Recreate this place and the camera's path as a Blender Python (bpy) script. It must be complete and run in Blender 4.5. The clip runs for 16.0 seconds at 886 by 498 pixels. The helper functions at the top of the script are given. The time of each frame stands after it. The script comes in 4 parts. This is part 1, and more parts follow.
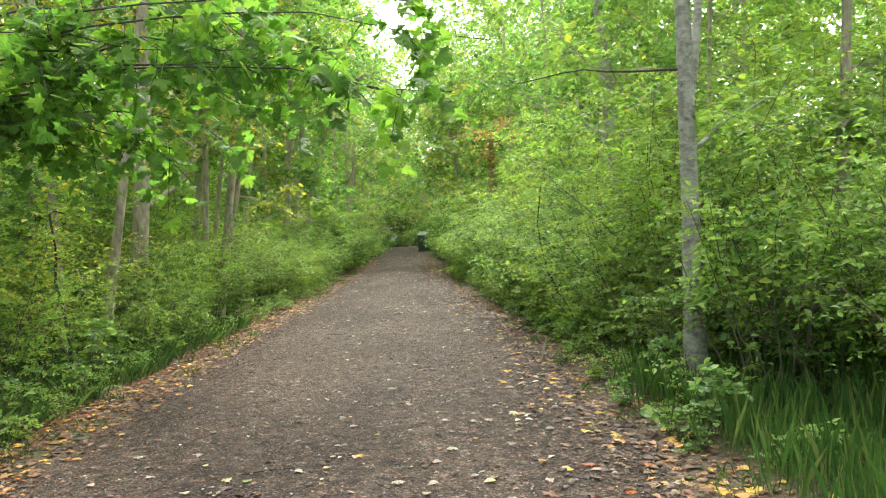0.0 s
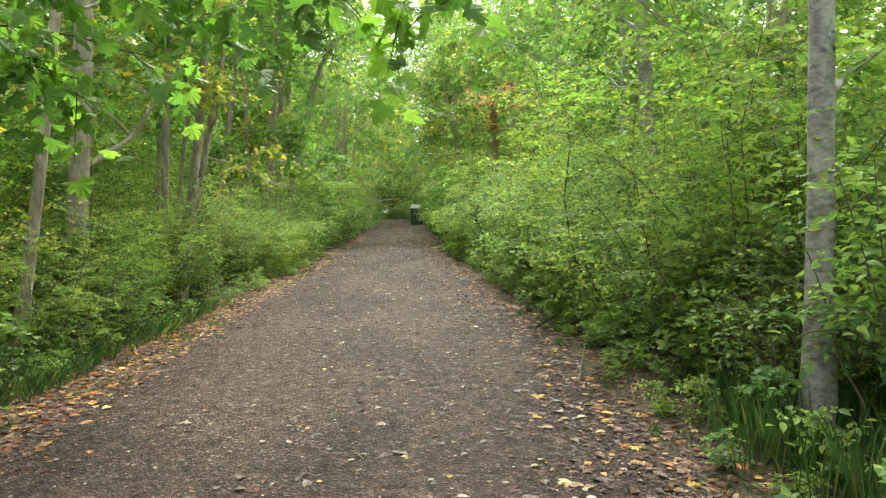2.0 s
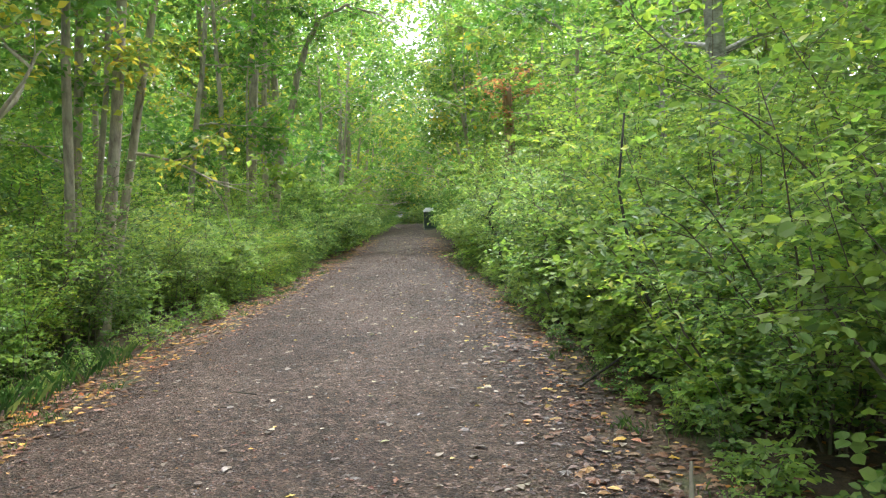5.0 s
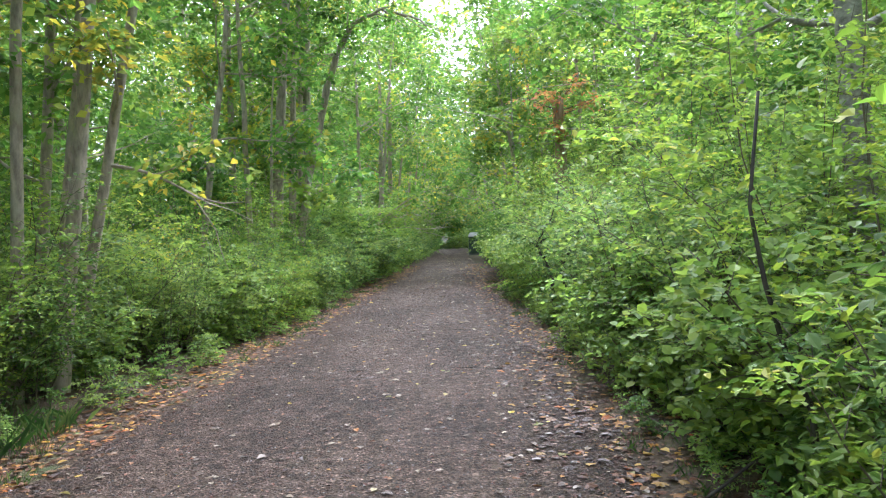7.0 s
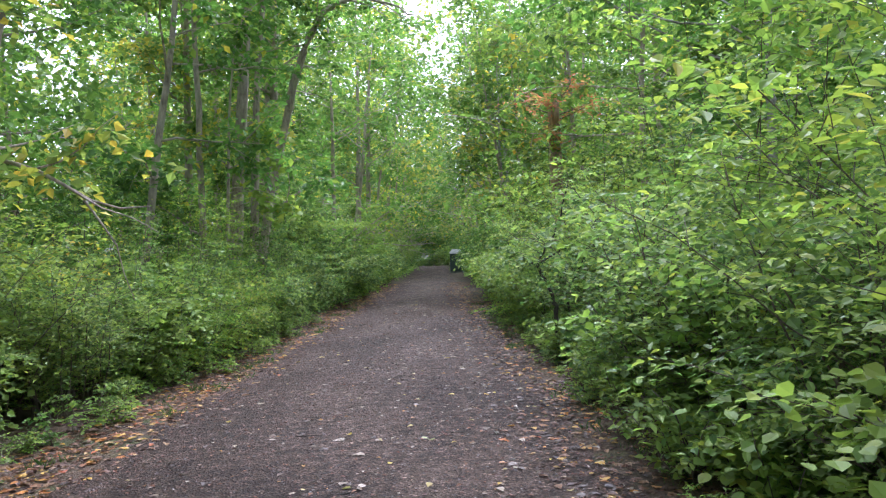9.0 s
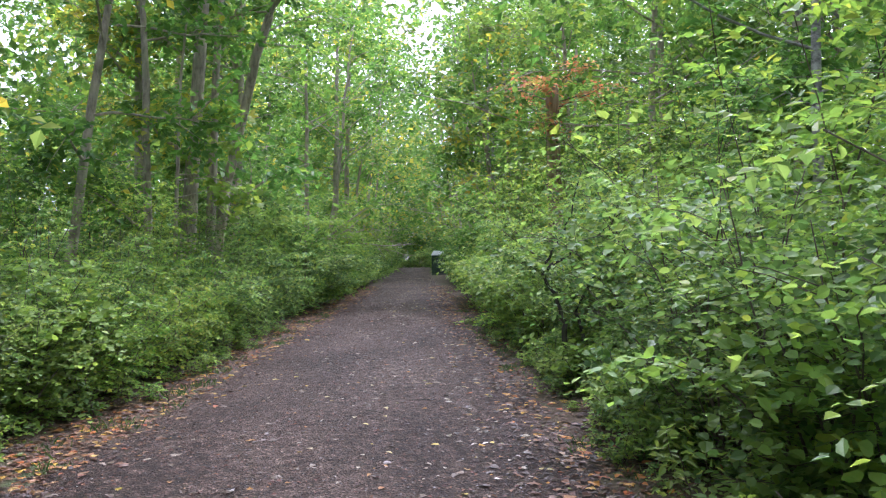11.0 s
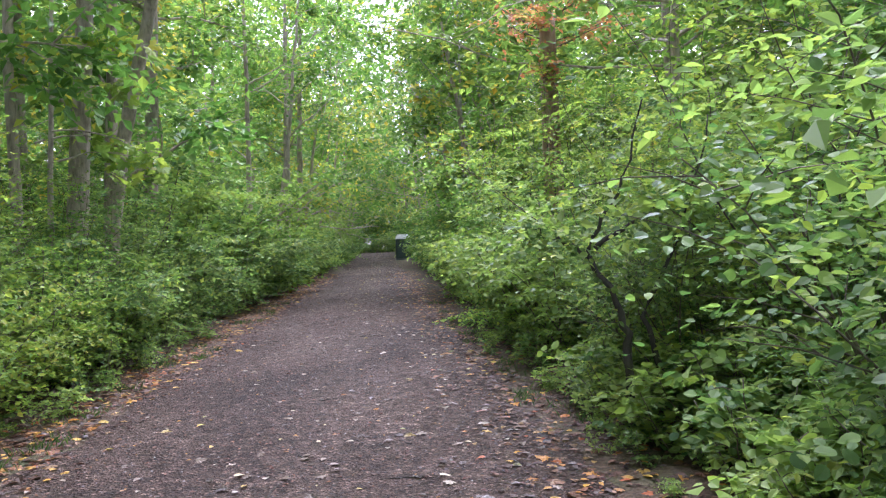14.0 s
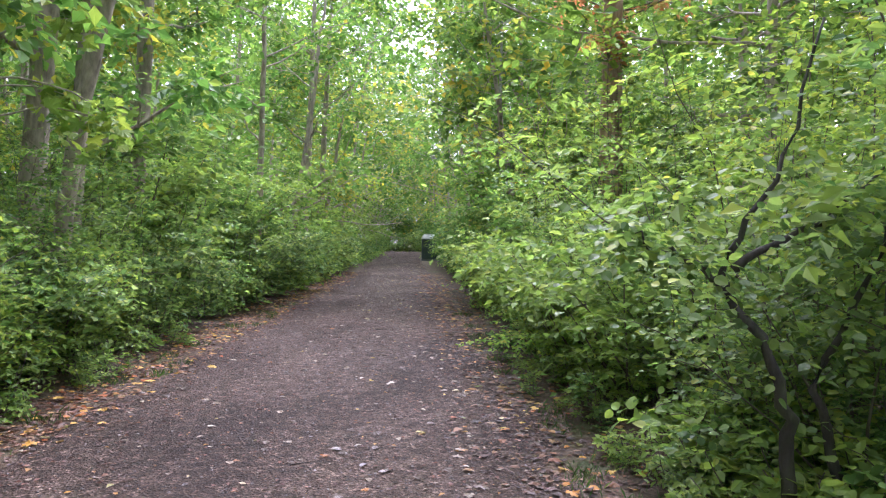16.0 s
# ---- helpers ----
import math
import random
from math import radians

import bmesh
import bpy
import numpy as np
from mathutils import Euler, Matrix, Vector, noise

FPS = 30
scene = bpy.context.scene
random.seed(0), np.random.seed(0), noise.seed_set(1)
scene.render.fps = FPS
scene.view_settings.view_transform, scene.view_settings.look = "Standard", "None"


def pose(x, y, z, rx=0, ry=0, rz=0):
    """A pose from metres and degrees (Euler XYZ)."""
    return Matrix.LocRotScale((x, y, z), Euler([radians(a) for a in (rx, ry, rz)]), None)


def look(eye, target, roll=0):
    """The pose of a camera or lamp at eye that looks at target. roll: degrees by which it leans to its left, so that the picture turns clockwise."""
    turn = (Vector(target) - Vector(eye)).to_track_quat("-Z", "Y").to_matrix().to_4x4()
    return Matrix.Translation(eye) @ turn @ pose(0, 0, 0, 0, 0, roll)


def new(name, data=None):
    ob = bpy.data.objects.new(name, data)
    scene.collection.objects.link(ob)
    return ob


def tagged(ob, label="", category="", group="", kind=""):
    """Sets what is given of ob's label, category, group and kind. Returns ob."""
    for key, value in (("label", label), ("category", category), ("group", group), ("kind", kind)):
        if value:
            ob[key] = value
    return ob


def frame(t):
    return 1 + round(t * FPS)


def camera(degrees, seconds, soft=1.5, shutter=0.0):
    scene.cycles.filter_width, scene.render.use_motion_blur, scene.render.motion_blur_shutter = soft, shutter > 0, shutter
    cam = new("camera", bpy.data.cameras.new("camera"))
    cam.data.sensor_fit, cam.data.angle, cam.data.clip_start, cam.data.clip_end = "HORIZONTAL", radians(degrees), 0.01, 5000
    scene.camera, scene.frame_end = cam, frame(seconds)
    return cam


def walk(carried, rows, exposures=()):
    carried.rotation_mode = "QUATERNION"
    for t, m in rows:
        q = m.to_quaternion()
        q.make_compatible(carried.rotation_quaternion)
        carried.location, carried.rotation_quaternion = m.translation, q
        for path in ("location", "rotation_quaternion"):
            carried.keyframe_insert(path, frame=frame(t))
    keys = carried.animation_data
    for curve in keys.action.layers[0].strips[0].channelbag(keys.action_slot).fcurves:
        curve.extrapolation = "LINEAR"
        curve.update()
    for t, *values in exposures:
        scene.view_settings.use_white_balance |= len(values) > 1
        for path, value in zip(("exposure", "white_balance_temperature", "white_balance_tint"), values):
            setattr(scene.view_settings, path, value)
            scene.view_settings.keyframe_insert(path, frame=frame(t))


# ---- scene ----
cam = camera(60.2, 16.0, 1.2)
METRES, EYE, TILT, LEAN, TURN = 17.4, 1.5, 0.0, 0.0, 0.0
ROWS = [
    (0.0, 0.0, 0.0, 0.0, -0.05, -1.09, 2.41),
    (0.5, -0.0046, 0.0317, -0.0012, 0.09, -1.09, 2.4),
    (1.0, -0.0066, 0.0626, -0.0003, -0.13, -1.26, 1.35),
    (1.5, -0.0059, 0.0934, 0.0005, -0.5, -1.58, 1.04),
    (2.0, -0.0094, 0.1232, 0.001, -0.68, -3.09, 0.94),
    (2.5, -0.0063, 0.1537, 0.001, -0.63, 0.87, 1.66),
    (3.0, -0.0086, 0.1854, -0.0014, -0.46, -0.67, 2.18),
    (3.5, -0.0042, 0.2181, -0.0026, -0.48, -2.06, 2.47),
    (6.0, 0.0065, 0.3708, -0.0003, 4.51, -2.87, 3.23),
    (6.5, 0.0051, 0.4013, -0.0004, 8.42, -2.75, 3.49),
    (7.0, 0.0082, 0.4317, 0.0002, 4.09, -0.84, 2.26),
    (7.5, 0.0091, 0.463, -0.0003, 2.8, -0.98, 2.21),
    (8.0, 0.005, 0.493, 0.0006, 2.13, -1.16, 1.96),
    (8.5, 0.005, 0.5248, 0.0015, 1.93, -0.2, 1.75),
    (9.0, -0.0021, 0.5567, 0.0018, 2.61, 0.35, 1.88),
    (11.5, -0.009, 0.7067, 0.0021, 0.73, 0.52, 0.64),
    (12.0, -0.0079, 0.74, 0.0004, 0.1, 1.47, 0.99),
    (12.5, -0.0143, 0.7733, -0.0003, -0.37, 0.5, 1.3),
    (13.0, -0.0154, 0.8059, -0.001, -0.82, 2.8, 1.21),
    (13.5, -0.0205, 0.8387, -0.0023, -1.35, 2.19, 1.59),
    (14.0, -0.0228, 0.8693, -0.002, -1.63, -0.82, 2.0),
    (14.5, -0.0218, 0.9016, -0.0016, -1.44, -0.36, 2.23),
    (15.0, -0.0237, 0.9328, -0.002, -1.0, -1.93, 2.23),
    (15.5, -0.0191, 0.9625, -0.0019, -0.45, -1.29, 1.9),
    (16.0, -0.0222, 0.9944, -0.0025, 0.43, -0.67, -1.17),
]
walk(cam, [(t, pose(0, 0, EYE, TILT, LEAN, TURN) @ pose(METRES * x, METRES * y, METRES * z, 90 + pitch, roll, yaw)) for t, x, y, z, yaw, pitch, roll in ROWS], [(0, 2.5, 6650, 2), (3.5, 2.35, 6450, 7), (6.5, 2.4, 5700, 15), (9, 2.05, 5450, 24), (12.5, 2.2, 5450, 28), (16, 2.5, 5600, 33)])

# ---- light: overcast sky with a broad soft sun behind the cloud ----
SUN_EL, SUN_AZ = radians(60), radians(20)
world = bpy.data.worlds.new("sky")
scene.world = world
world.use_nodes = True
wn = world.node_tree.nodes
sky = wn.new("ShaderNodeTexSky")
sky.sky_type, sky.sun_disc = "NISHITA", False
sky.sun_elevation, sky.sun_rotation = SUN_EL, SUN_AZ
sky.air_density, sky.dust_density, sky.ozone_density = 1.0, 4.0, 1.0
grey = wn.new("ShaderNodeHueSaturation")
grey.inputs["Saturation"].default_value = 0.22
world.node_tree.links.new(sky.outputs[0], grey.inputs["Color"])
world.node_tree.links.new(grey.outputs[0], wn["Background"].inputs[0])
wn["Background"].inputs[1].default_value = 0.15
sun = new("sun", bpy.data.lights.new("sun", "SUN"))
sun.data.energy, sun.data.angle, sun.data.color = 1.35, radians(55), (1.0, 0.97, 0.91)
sun.matrix_world = look((math.sin(SUN_AZ) * math.cos(SUN_EL) * 50, math.cos(SUN_AZ) * math.cos(SUN_EL) * 50, math.sin(SUN_EL) * 50), (0, 0, 0))

# ---- materials ----
R = np.random.default_rng(7)


def nodes_of(name):
    m = bpy.data.materials.new(name)
    m.use_nodes = True
    return m, m.node_tree.nodes, m.node_tree.links, m.node_tree.nodes["Principled BSDF"]


def ramp_of(n, stops):
    r = n.new("ShaderNodeValToRGB")
    e = r.color_ramp.elements
    while len(e) < len(stops):
        e.new(0.5)
    for k, (p, c) in zip(e, stops):
        k.position, k.color = p, (*c, 1)
    return r


def noise_of(n, l, scale, detail=4.0, stretch=(1, 1, 1), rough=0.55):
    co, mp, tx = n.new("ShaderNodeTexCoord"), n.new("ShaderNodeMapping"), n.new("ShaderNodeTexNoise")
    mp.inputs["Scale"].default_value = stretch
    l.new(co.outputs["Object"], mp.inputs[0])
    l.new(mp.outputs[0], tx.inputs["Vector"])
    tx.inputs["Scale"].default_value, tx.inputs["Detail"].default_value, tx.inputs["Roughness"].default_value = scale, detail, rough
    return tx


def mix_of(n, l, fac, a, b, mode="MIX"):
    x = n.new("ShaderNodeMix")
    x.data_type, x.blend_type = "RGBA", mode
    for sock, v in ((x.inputs[0], fac), (x.inputs[6], a), (x.inputs[7], b)):
        if isinstance(v, bpy.types.NodeSocket):
            l.new(v, sock)
        else:
            sock.default_value = v if not isinstance(v, tuple) else (*v, 1)
    return x.outputs[2]


def bump_of(n, l, p, height, strength, distance):
    b = n.new("ShaderNodeBump")
    b.inputs["Strength"].default_value, b.inputs["Distance"].default_value = strength, distance
    l.new(height, b.inputs["Height"])
    l.new(b.outputs[0], p.inputs["Normal"])


def leaf_material(name, stops, through_gain=1.75, share=0.45, rough=0.5):
    """Thin leaf: hue differs from leaf to leaf and from plant to plant, and light passes through it."""
    m, n, l, p = nodes_of(name)
    g, o = n.new("ShaderNodeNewGeometry"), n.new("ShaderNodeObjectInfo")
    r = ramp_of(n, stops)
    l.new(g.outputs["Random Per Island"], r.inputs[0])
    hs = n.new("ShaderNodeHueSaturation")
    mr = n.new("ShaderNodeMapRange")
    mr.inputs[3].default_value, mr.inputs[4].default_value = 0.485, 0.51
    l.new(o.outputs["Random"], mr.inputs[0])
    l.new(mr.outputs[0], hs.inputs["Hue"])
    blot = noise_of(n, l, 1.3, 3)
    mv = n.new("ShaderNodeMapRange")
    mv.inputs[1].default_value, mv.inputs[2].default_value, mv.inputs[3].default_value, mv.inputs[4].default_value = 0.3, 0.7, 0.65, 1.4
    l.new(blot.outputs[0], mv.inputs[0])
    l.new(mv.outputs[0], hs.inputs["Value"])
    l.new(r.outputs[0], hs.inputs["Color"])
    l.new(hs.outputs[0], p.inputs["Base Color"])
    p.inputs["Roughness"].default_value, p.inputs["Specular IOR Level"].default_value = rough, 0.4
    tr = n.new("ShaderNodeBsdfTranslucent")
    l.new(mix_of(n, l, 1.0, hs.outputs[0], (through_gain, through_gain * 1.02, through_gain * 0.72), "MULTIPLY"), tr.inputs[0])
    mx = n.new("ShaderNodeMixShader")
    mx.inputs[0].default_value = share
    l.new(p.outputs[0], mx.inputs[1])
    l.new(tr.outputs[0], mx.inputs[2])
    l.new(mx.outputs[0], n["Material Output"].inputs[0])
    return m


G1, G2, G3, YG, YE = (0.055, 0.12, 0.035), (0.11, 0.195, 0.056), (0.18, 0.272, 0.068), (0.27, 0.33, 0.055), (0.45, 0.34, 0.04)
LEAF_SHRUB = leaf_material("shrub_leaf", ((0, G1), (0.45, G2), (0.9, G3), (1, YG)))
LEAF_BRIGHT = leaf_material("bright_leaf", ((0, G2), (0.4, G3), (0.88, (0.21, 0.31, 0.06)), (1, YG)))
LEAF_TREE = leaf_material("tree_leaf", ((0, (0.06, 0.13, 0.03)), (0.5, (0.1, 0.2, 0.04)), (0.88, (0.15, 0.25, 0.05)), (0.985, YG), (1, YE)))
LEAF_TURN = leaf_material("turning_leaf", ((0, G2), (0.4, G3), (0.6, YG), (0.85, (0.36, 0.34, 0.05)), (1, YE)))
LEAF_LIME = leaf_material("lime_leaf", ((0, (0.12, 0.22, 0.045)), (0.5, (0.19, 0.3, 0.05)), (0.9, (0.27, 0.35, 0.055)), (1, (0.36, 0.36, 0.06))))
LEAF_MAPLE = leaf_material("maple_leaf", ((0, (0.05, 0.13, 0.025)), (0.6, (0.08, 0.19, 0.03)), (1, (0.13, 0.25, 0.035))), share=0.55)
LEAF_ORANGE = leaf_material("orange_leaf", ((0, (0.3, 0.13, 0.05)), (0.4, (0.38, 0.18, 0.08)), (0.7, (0.3, 0.19, 0.08)), (1, (0.26, 0.26, 0.07))))
LEAF_FALLEN = leaf_material("fallen_leaf", ((0, (0.025, 0.014, 0.01)), (0.4, (0.075, 0.035, 0.018)), (0.66, (0.15, 0.075, 0.034)), (0.8, (0.22, 0.14, 0.08)), (0.87, (0.42, 0.27, 0.03)), (0.95, (0.3, 0.085, 0.02)), (1, (0.1, 0.13, 0.025))), share=0.15, rough=0.5)
LEAF_YELLOW = leaf_material("yellow_fallen_leaf", ((0, (0.1, 0.05, 0.025)), (0.35, (0.18, 0.085, 0.035)), (0.65, (0.28, 0.16, 0.05)), (0.85, (0.5, 0.36, 0.06)), (1, (0.34, 0.1, 0.03))), share=0.15, rough=0.5)
LEAF_PALE = leaf_material("pale_fallen_leaf", ((0, (0.035, 0.02, 0.016)), (0.4, (0.085, 0.056, 0.04)), (0.65, (0.19, 0.14, 0.105)), (0.86, (0.32, 0.27, 0.21)), (0.93, (0.38, 0.27, 0.03)), (0.97, (0.3, 0.09, 0.02)), (1, (0.13, 0.16, 0.03))), share=0.1, rough=0.4)
MULCH = leaf_material("leaf_fragment", ((0, (0.014, 0.009, 0.008)), (0.4, (0.05, 0.023, 0.014)), (0.8, (0.11, 0.05, 0.027)), (0.95, (0.2, 0.11, 0.05)), (1, (0.36, 0.22, 0.04))), share=0.08, rough=0.6)
GRASS = leaf_material("grass_blade", ((0, (0.025, 0.06, 0.016)), (0.7, (0.045, 0.095, 0.022)), (1, (0.12, 0.14, 0.05))))


def bark_material(name, dark, light, lichen, furrow):
    m, n, l, p = nodes_of(name)
    a = noise_of(n, l, 14, 6, (1, 1, furrow), 0.65)
    b = noise_of(n, l, 4.5, 5)
    r = ramp_of(n, ((0.32, dark), (0.66, light)))
    l.new(a.outputs[0], r.inputs[0])
    r2 = ramp_of(n, ((0.5, (0, 0, 0)), (0.68, (0.6, 0.6, 0.6))))
    l.new(b.outputs[0], r2.inputs[0])
    l.new(mix_of(n, l, r2.outputs[0], r.outputs[0], lichen), p.inputs["Base Color"])
    p.inputs["Roughness"].default_value = 0.85
    bump_of(n, l, p, a.outputs[0], 0.9, 0.02)
    return m


BARK_BROWN = bark_material("furrowed_bark", (0.15, 0.125, 0.1), (0.44, 0.375, 0.3), (0.3, 0.29, 0.22), 0.3)
BARK_GREY = bark_material("smooth_grey_bark", (0.1, 0.097, 0.085), (0.34, 0.33, 0.3), (0.45, 0.45, 0.41), 1.6)
BARK_DARK = bark_material("dark_wet_bark", (0.012, 0.011, 0.009), (0.06, 0.052, 0.042), (0.08, 0.09, 0.05), 0.3)
TWIG = bark_material("twig_bark", (0.05, 0.04, 0.028), (0.17, 0.14, 0.1), (0.1, 0.11, 0.07), 0.3)
WOOD = bark_material("broken_wood", (0.16, 0.1, 0.06), (0.4, 0.29, 0.19), (0.3, 0.24, 0.17), 0.1)

PATH, n, l, p = nodes_of("packed_gravel_earth")
big, mid, fine = noise_of(n, l, 0.45, 4, (1.6, 0.7, 1)), noise_of(n, l, 9, 6, rough=0.7), noise_of(n, l, 60, 5, rough=0.75)
peb = n.new("ShaderNodeTexVoronoi")
peb.inputs["Scale"].default_value = 55
l.new(n.new("ShaderNodeTexCoord").outputs["Object"], peb.inputs["Vector"])
r = ramp_of(n, ((0.33, (0.03, 0.021, 0.0165)), (0.5, (0.076, 0.055, 0.0415)), (0.66, (0.13, 0.1, 0.077))))
l.new(mid.outputs[0], r.inputs[0])
grain = n.new("ShaderNodeSeparateColor")
l.new(peb.outputs["Color"], grain.inputs[0])
rp = ramp_of(n, ((0.0, (0.45, 0.42, 0.42)), (0.7, (1.05, 1.0, 1.0)), (0.92, (1.5, 1.45, 1.45)), (1.0, (3.2, 3.1, 3.1))))
l.new(grain.outputs[0], rp.inputs[0])
c = mix_of(n, l, 0.85, r.outputs[0], rp.outputs[0], "MULTIPLY")
rf = ramp_of(n, ((0.36, (0.45, 0.43, 0.43)), (0.52, (1, 1, 1)), (0.66, (1.8, 1.75, 1.75))))
l.new(fine.outputs[0], rf.inputs[0])
c = mix_of(n, l, 0.8, c, rf.outputs[0], "MULTIPLY")
rb = ramp_of(n, ((0.34, (0.58, 0.52, 0.52)), (0.5, (1.0, 0.95, 0.95)), (0.66, (1.4, 1.36, 1.36))))
l.new(big.outputs[0], rb.inputs[0])
l.new(mix_of(n, l, 1.0, c, rb.outputs[0], "MULTIPLY"), p.inputs["Base Color"])
p.inputs["Roughness"].default_value, p.inputs["Specular IOR Level"].default_value = 0.75, 0.25
hgt = n.new("ShaderNodeMath")
hgt.operation = "ADD"
l.new(fine.outputs[0], hgt.inputs[0])
l.new(peb.outputs["Distance"], hgt.inputs[1])
bump_of(n, l, p, hgt.outputs[0], 1.0, 0.03)

SOIL, n, l, p = nodes_of("forest_soil")
mid, fine = noise_of(n, l, 1.4, 5), noise_of(n, l, 30, 5, rough=0.7)
r = ramp_of(n, ((0.3, (0.035, 0.026, 0.018)), (0.5, (0.09, 0.062, 0.04)), (0.7, (0.05, 0.075, 0.022))))
l.new(mid.outputs[0], r.inputs[0])
rf = ramp_of(n, ((0.35, (0.5, 0.5, 0.5)), (0.7, (1.6, 1.5, 1.3))))
l.new(fine.outputs[0], rf.inputs[0])
l.new(mix_of(n, l, 1.0, r.outputs[0], rf.outputs[0], "MULTIPLY"), p.inputs["Base Color"])
p.inputs["Roughness"].default_value = 0.9
bump_of(n, l, p, fine.outputs[0], 1.0, 0.03)

STONE, n, l, p = nodes_of("gravel_stone")
g = n.new("ShaderNodeNewGeometry")
r = ramp_of(n, ((0, (0.02, 0.017, 0.016)), (0.6, (0.07, 0.058, 0.055)), (0.9, (0.14, 0.12, 0.118)), (1, (0.28, 0.26, 0.25))))
l.new(g.outputs["Random Per Island"], r.inputs[0])
l.new(r.outputs[0], p.inputs["Base Color"])
p.inputs["Roughness"].default_value = 0.6


def plain_material(name, colour, rough):
    m, n, l, p = nodes_of(name)
    t = noise_of(n, l, 3, 5)
    r = ramp_of(n, ((0.3, tuple(v * 0.75 for v in colour)), (0.7, tuple(min(1, v * 1.15) for v in colour))))
    l.new(t.outputs[0], r.inputs[0])
    l.new(r.outputs[0], p.inputs["Base Color"])
    p.inputs["Roughness"].default_value = rough
    return m


CABIN_GREEN = plain_material("dark_green_plastic", (0.045, 0.075, 0.065), 0.5)
CABIN_WHITE = plain_material("white_plastic", (0.55, 0.57, 0.57), 0.45)
CABIN_GREY = plain_material("grey_plastic", (0.12, 0.13, 0.13), 0.5)

# ---- mesh helpers ----


def mesh_of(name, verts, tris, mat, smooth=False):
    verts, tris = np.asarray(verts, np.float32), np.asarray(tris, np.int32)
    me = bpy.data.meshes.new(name)
    me.vertices.add(len(verts))
    me.vertices.foreach_set("co", verts.ravel())
    me.loops.add(tris.size)
    me.loops.foreach_set("vertex_index", tris.ravel())
    me.polygons.add(len(tris))
    me.polygons.foreach_set("loop_start", np.arange(0, tris.size, 3, dtype=np.int32))
    me.polygons.foreach_set("use_smooth", np.full(len(tris), smooth))
    me.update(calc_edges=True)
    me.materials.append(mat)
    return me


def join(pieces):
    vs, ts, k = [], [], 0
    for v, t in pieces:
        vs.append(v)
        ts.append(np.asarray(t) + k)
        k += len(v)
    return np.concatenate(vs), np.concatenate(ts)


def part_mesh(name, me, parent, label=""):
    ob = new(name, me)
    ob.parent = parent
    return tagged(ob, label)


def unit(v):
    return v / np.maximum(np.linalg.norm(v, axis=-1, keepdims=True), 1e-9)


def tube(pts, radii, k=6, rough=0.0):
    pts, radii = np.asarray(pts, float), np.asarray(radii, float)
    d = unit(np.gradient(pts, axis=0))
    ref = np.where(np.abs(d[:, 2:3]) > 0.9, np.array([[1.0, 0, 0]]), np.array([[0, 0, 1.0]]))
    s = unit(np.cross(d, ref))
    u = np.cross(s, d)
    a = np.linspace(0, 2 * np.pi, k, endpoint=False)
    rad = radii[:, None] * (1 + rough * R.standard_normal((len(pts), k)))
    v = pts[:, None] + rad[..., None] * (np.cos(a)[None, :, None] * s[:, None] + np.sin(a)[None, :, None] * u[:, None])
    i = np.arange(len(pts) - 1)[:, None] * k
    j, j2 = np.arange(k)[None], (np.arange(k)[None] + 1) % k
    q = np.stack([i + j, i + j2, i + k + j2, i + k + j], -1).reshape(-1, 4)
    tris = np.concatenate([q[:, [0, 1, 2]], q[:, [0, 2, 3]]])
    n0 = len(pts) * k
    v = np.concatenate([v.reshape(-1, 3), pts[-1:]])
    e = n0 - k
    tris = np.concatenate([tris, np.array([[e + x, e + (x + 1) % k, n0] for x in range(k)])])
    return v, tris


def bend(start, way, length, steps=6, wander=0.12, lift=0.0):
    """A wandering line from start along way; lift turns it up (or down) as it goes."""
    p, d, out = np.array(start, float), unit(np.array(way, float)), []
    for _ in range(steps):
        out.append(p.copy())
        d = unit(d + wander * R.standard_normal(3) + np.array([0, 0, lift / steps]))
        p = p + d * length / (steps - 1)
    return np.array(out)


OVAL = (np.array([[0, 0, 0], [0.27, 0.28, 0.07], [0.24, 0.62, 0.06], [0, 1, -0.1], [-0.24, 0.62, 0.06], [-0.27, 0.28, 0.07]]), np.array([[0, 1, 2], [0, 2, 3], [0, 3, 4], [0, 4, 5]]))
ROUND = (np.array([[0, 0, 0], [0.24, 0.08, 0.03], [0.41, 0.32, 0.07], [0.4, 0.6, 0.07], [0.24, 0.84, 0.02], [0, 1.02, -0.07], [-0.24, 0.84, 0.02], [-0.4, 0.6, 0.07], [-0.41, 0.32, 0.07], [-0.24, 0.08, 0.03], [0, 0.5, -0.01]]), np.array([[10, i, (i + 1) % 10] for i in range(10)]))
BROAD = (np.array([[0, 0, 0], [0.38, 0.22, 0.06], [0.42, 0.62, 0.07], [0, 1, -0.06], [-0.42, 0.62, 0.07], [-0.38, 0.22, 0.06]]), OVAL[1])
KITE = (np.array([[0, 0, 0], [0.33, 0.45, 0.09], [0, 1, -0.1], [-0.33, 0.45, 0.09]]), np.array([[0, 1, 2], [0, 2, 3]]))
lobes = [(-90, 0.12), (-40, 0.36), (-22, 0.30), (2, 0.52), (14, 0.44), (26, 0.50), (38, 0.30), (60, 0.50), (76, 0.5), (90, 0.66)]
lobes = lobes + [(180 - a, q) for a, q in lobes[-2:0:-1]]
MAPLE = (np.array([[0, 0.35, 0.03]] + [[q * math.cos(radians(a)), 0.35 + q * math.sin(radians(a)), -0.12 * q * abs(math.cos(radians(a * 5)))] for a, q in lobes]), np.array([[0, i + 1, (i + 1) % len(lobes) + 1] for i in range(len(lobes))]))


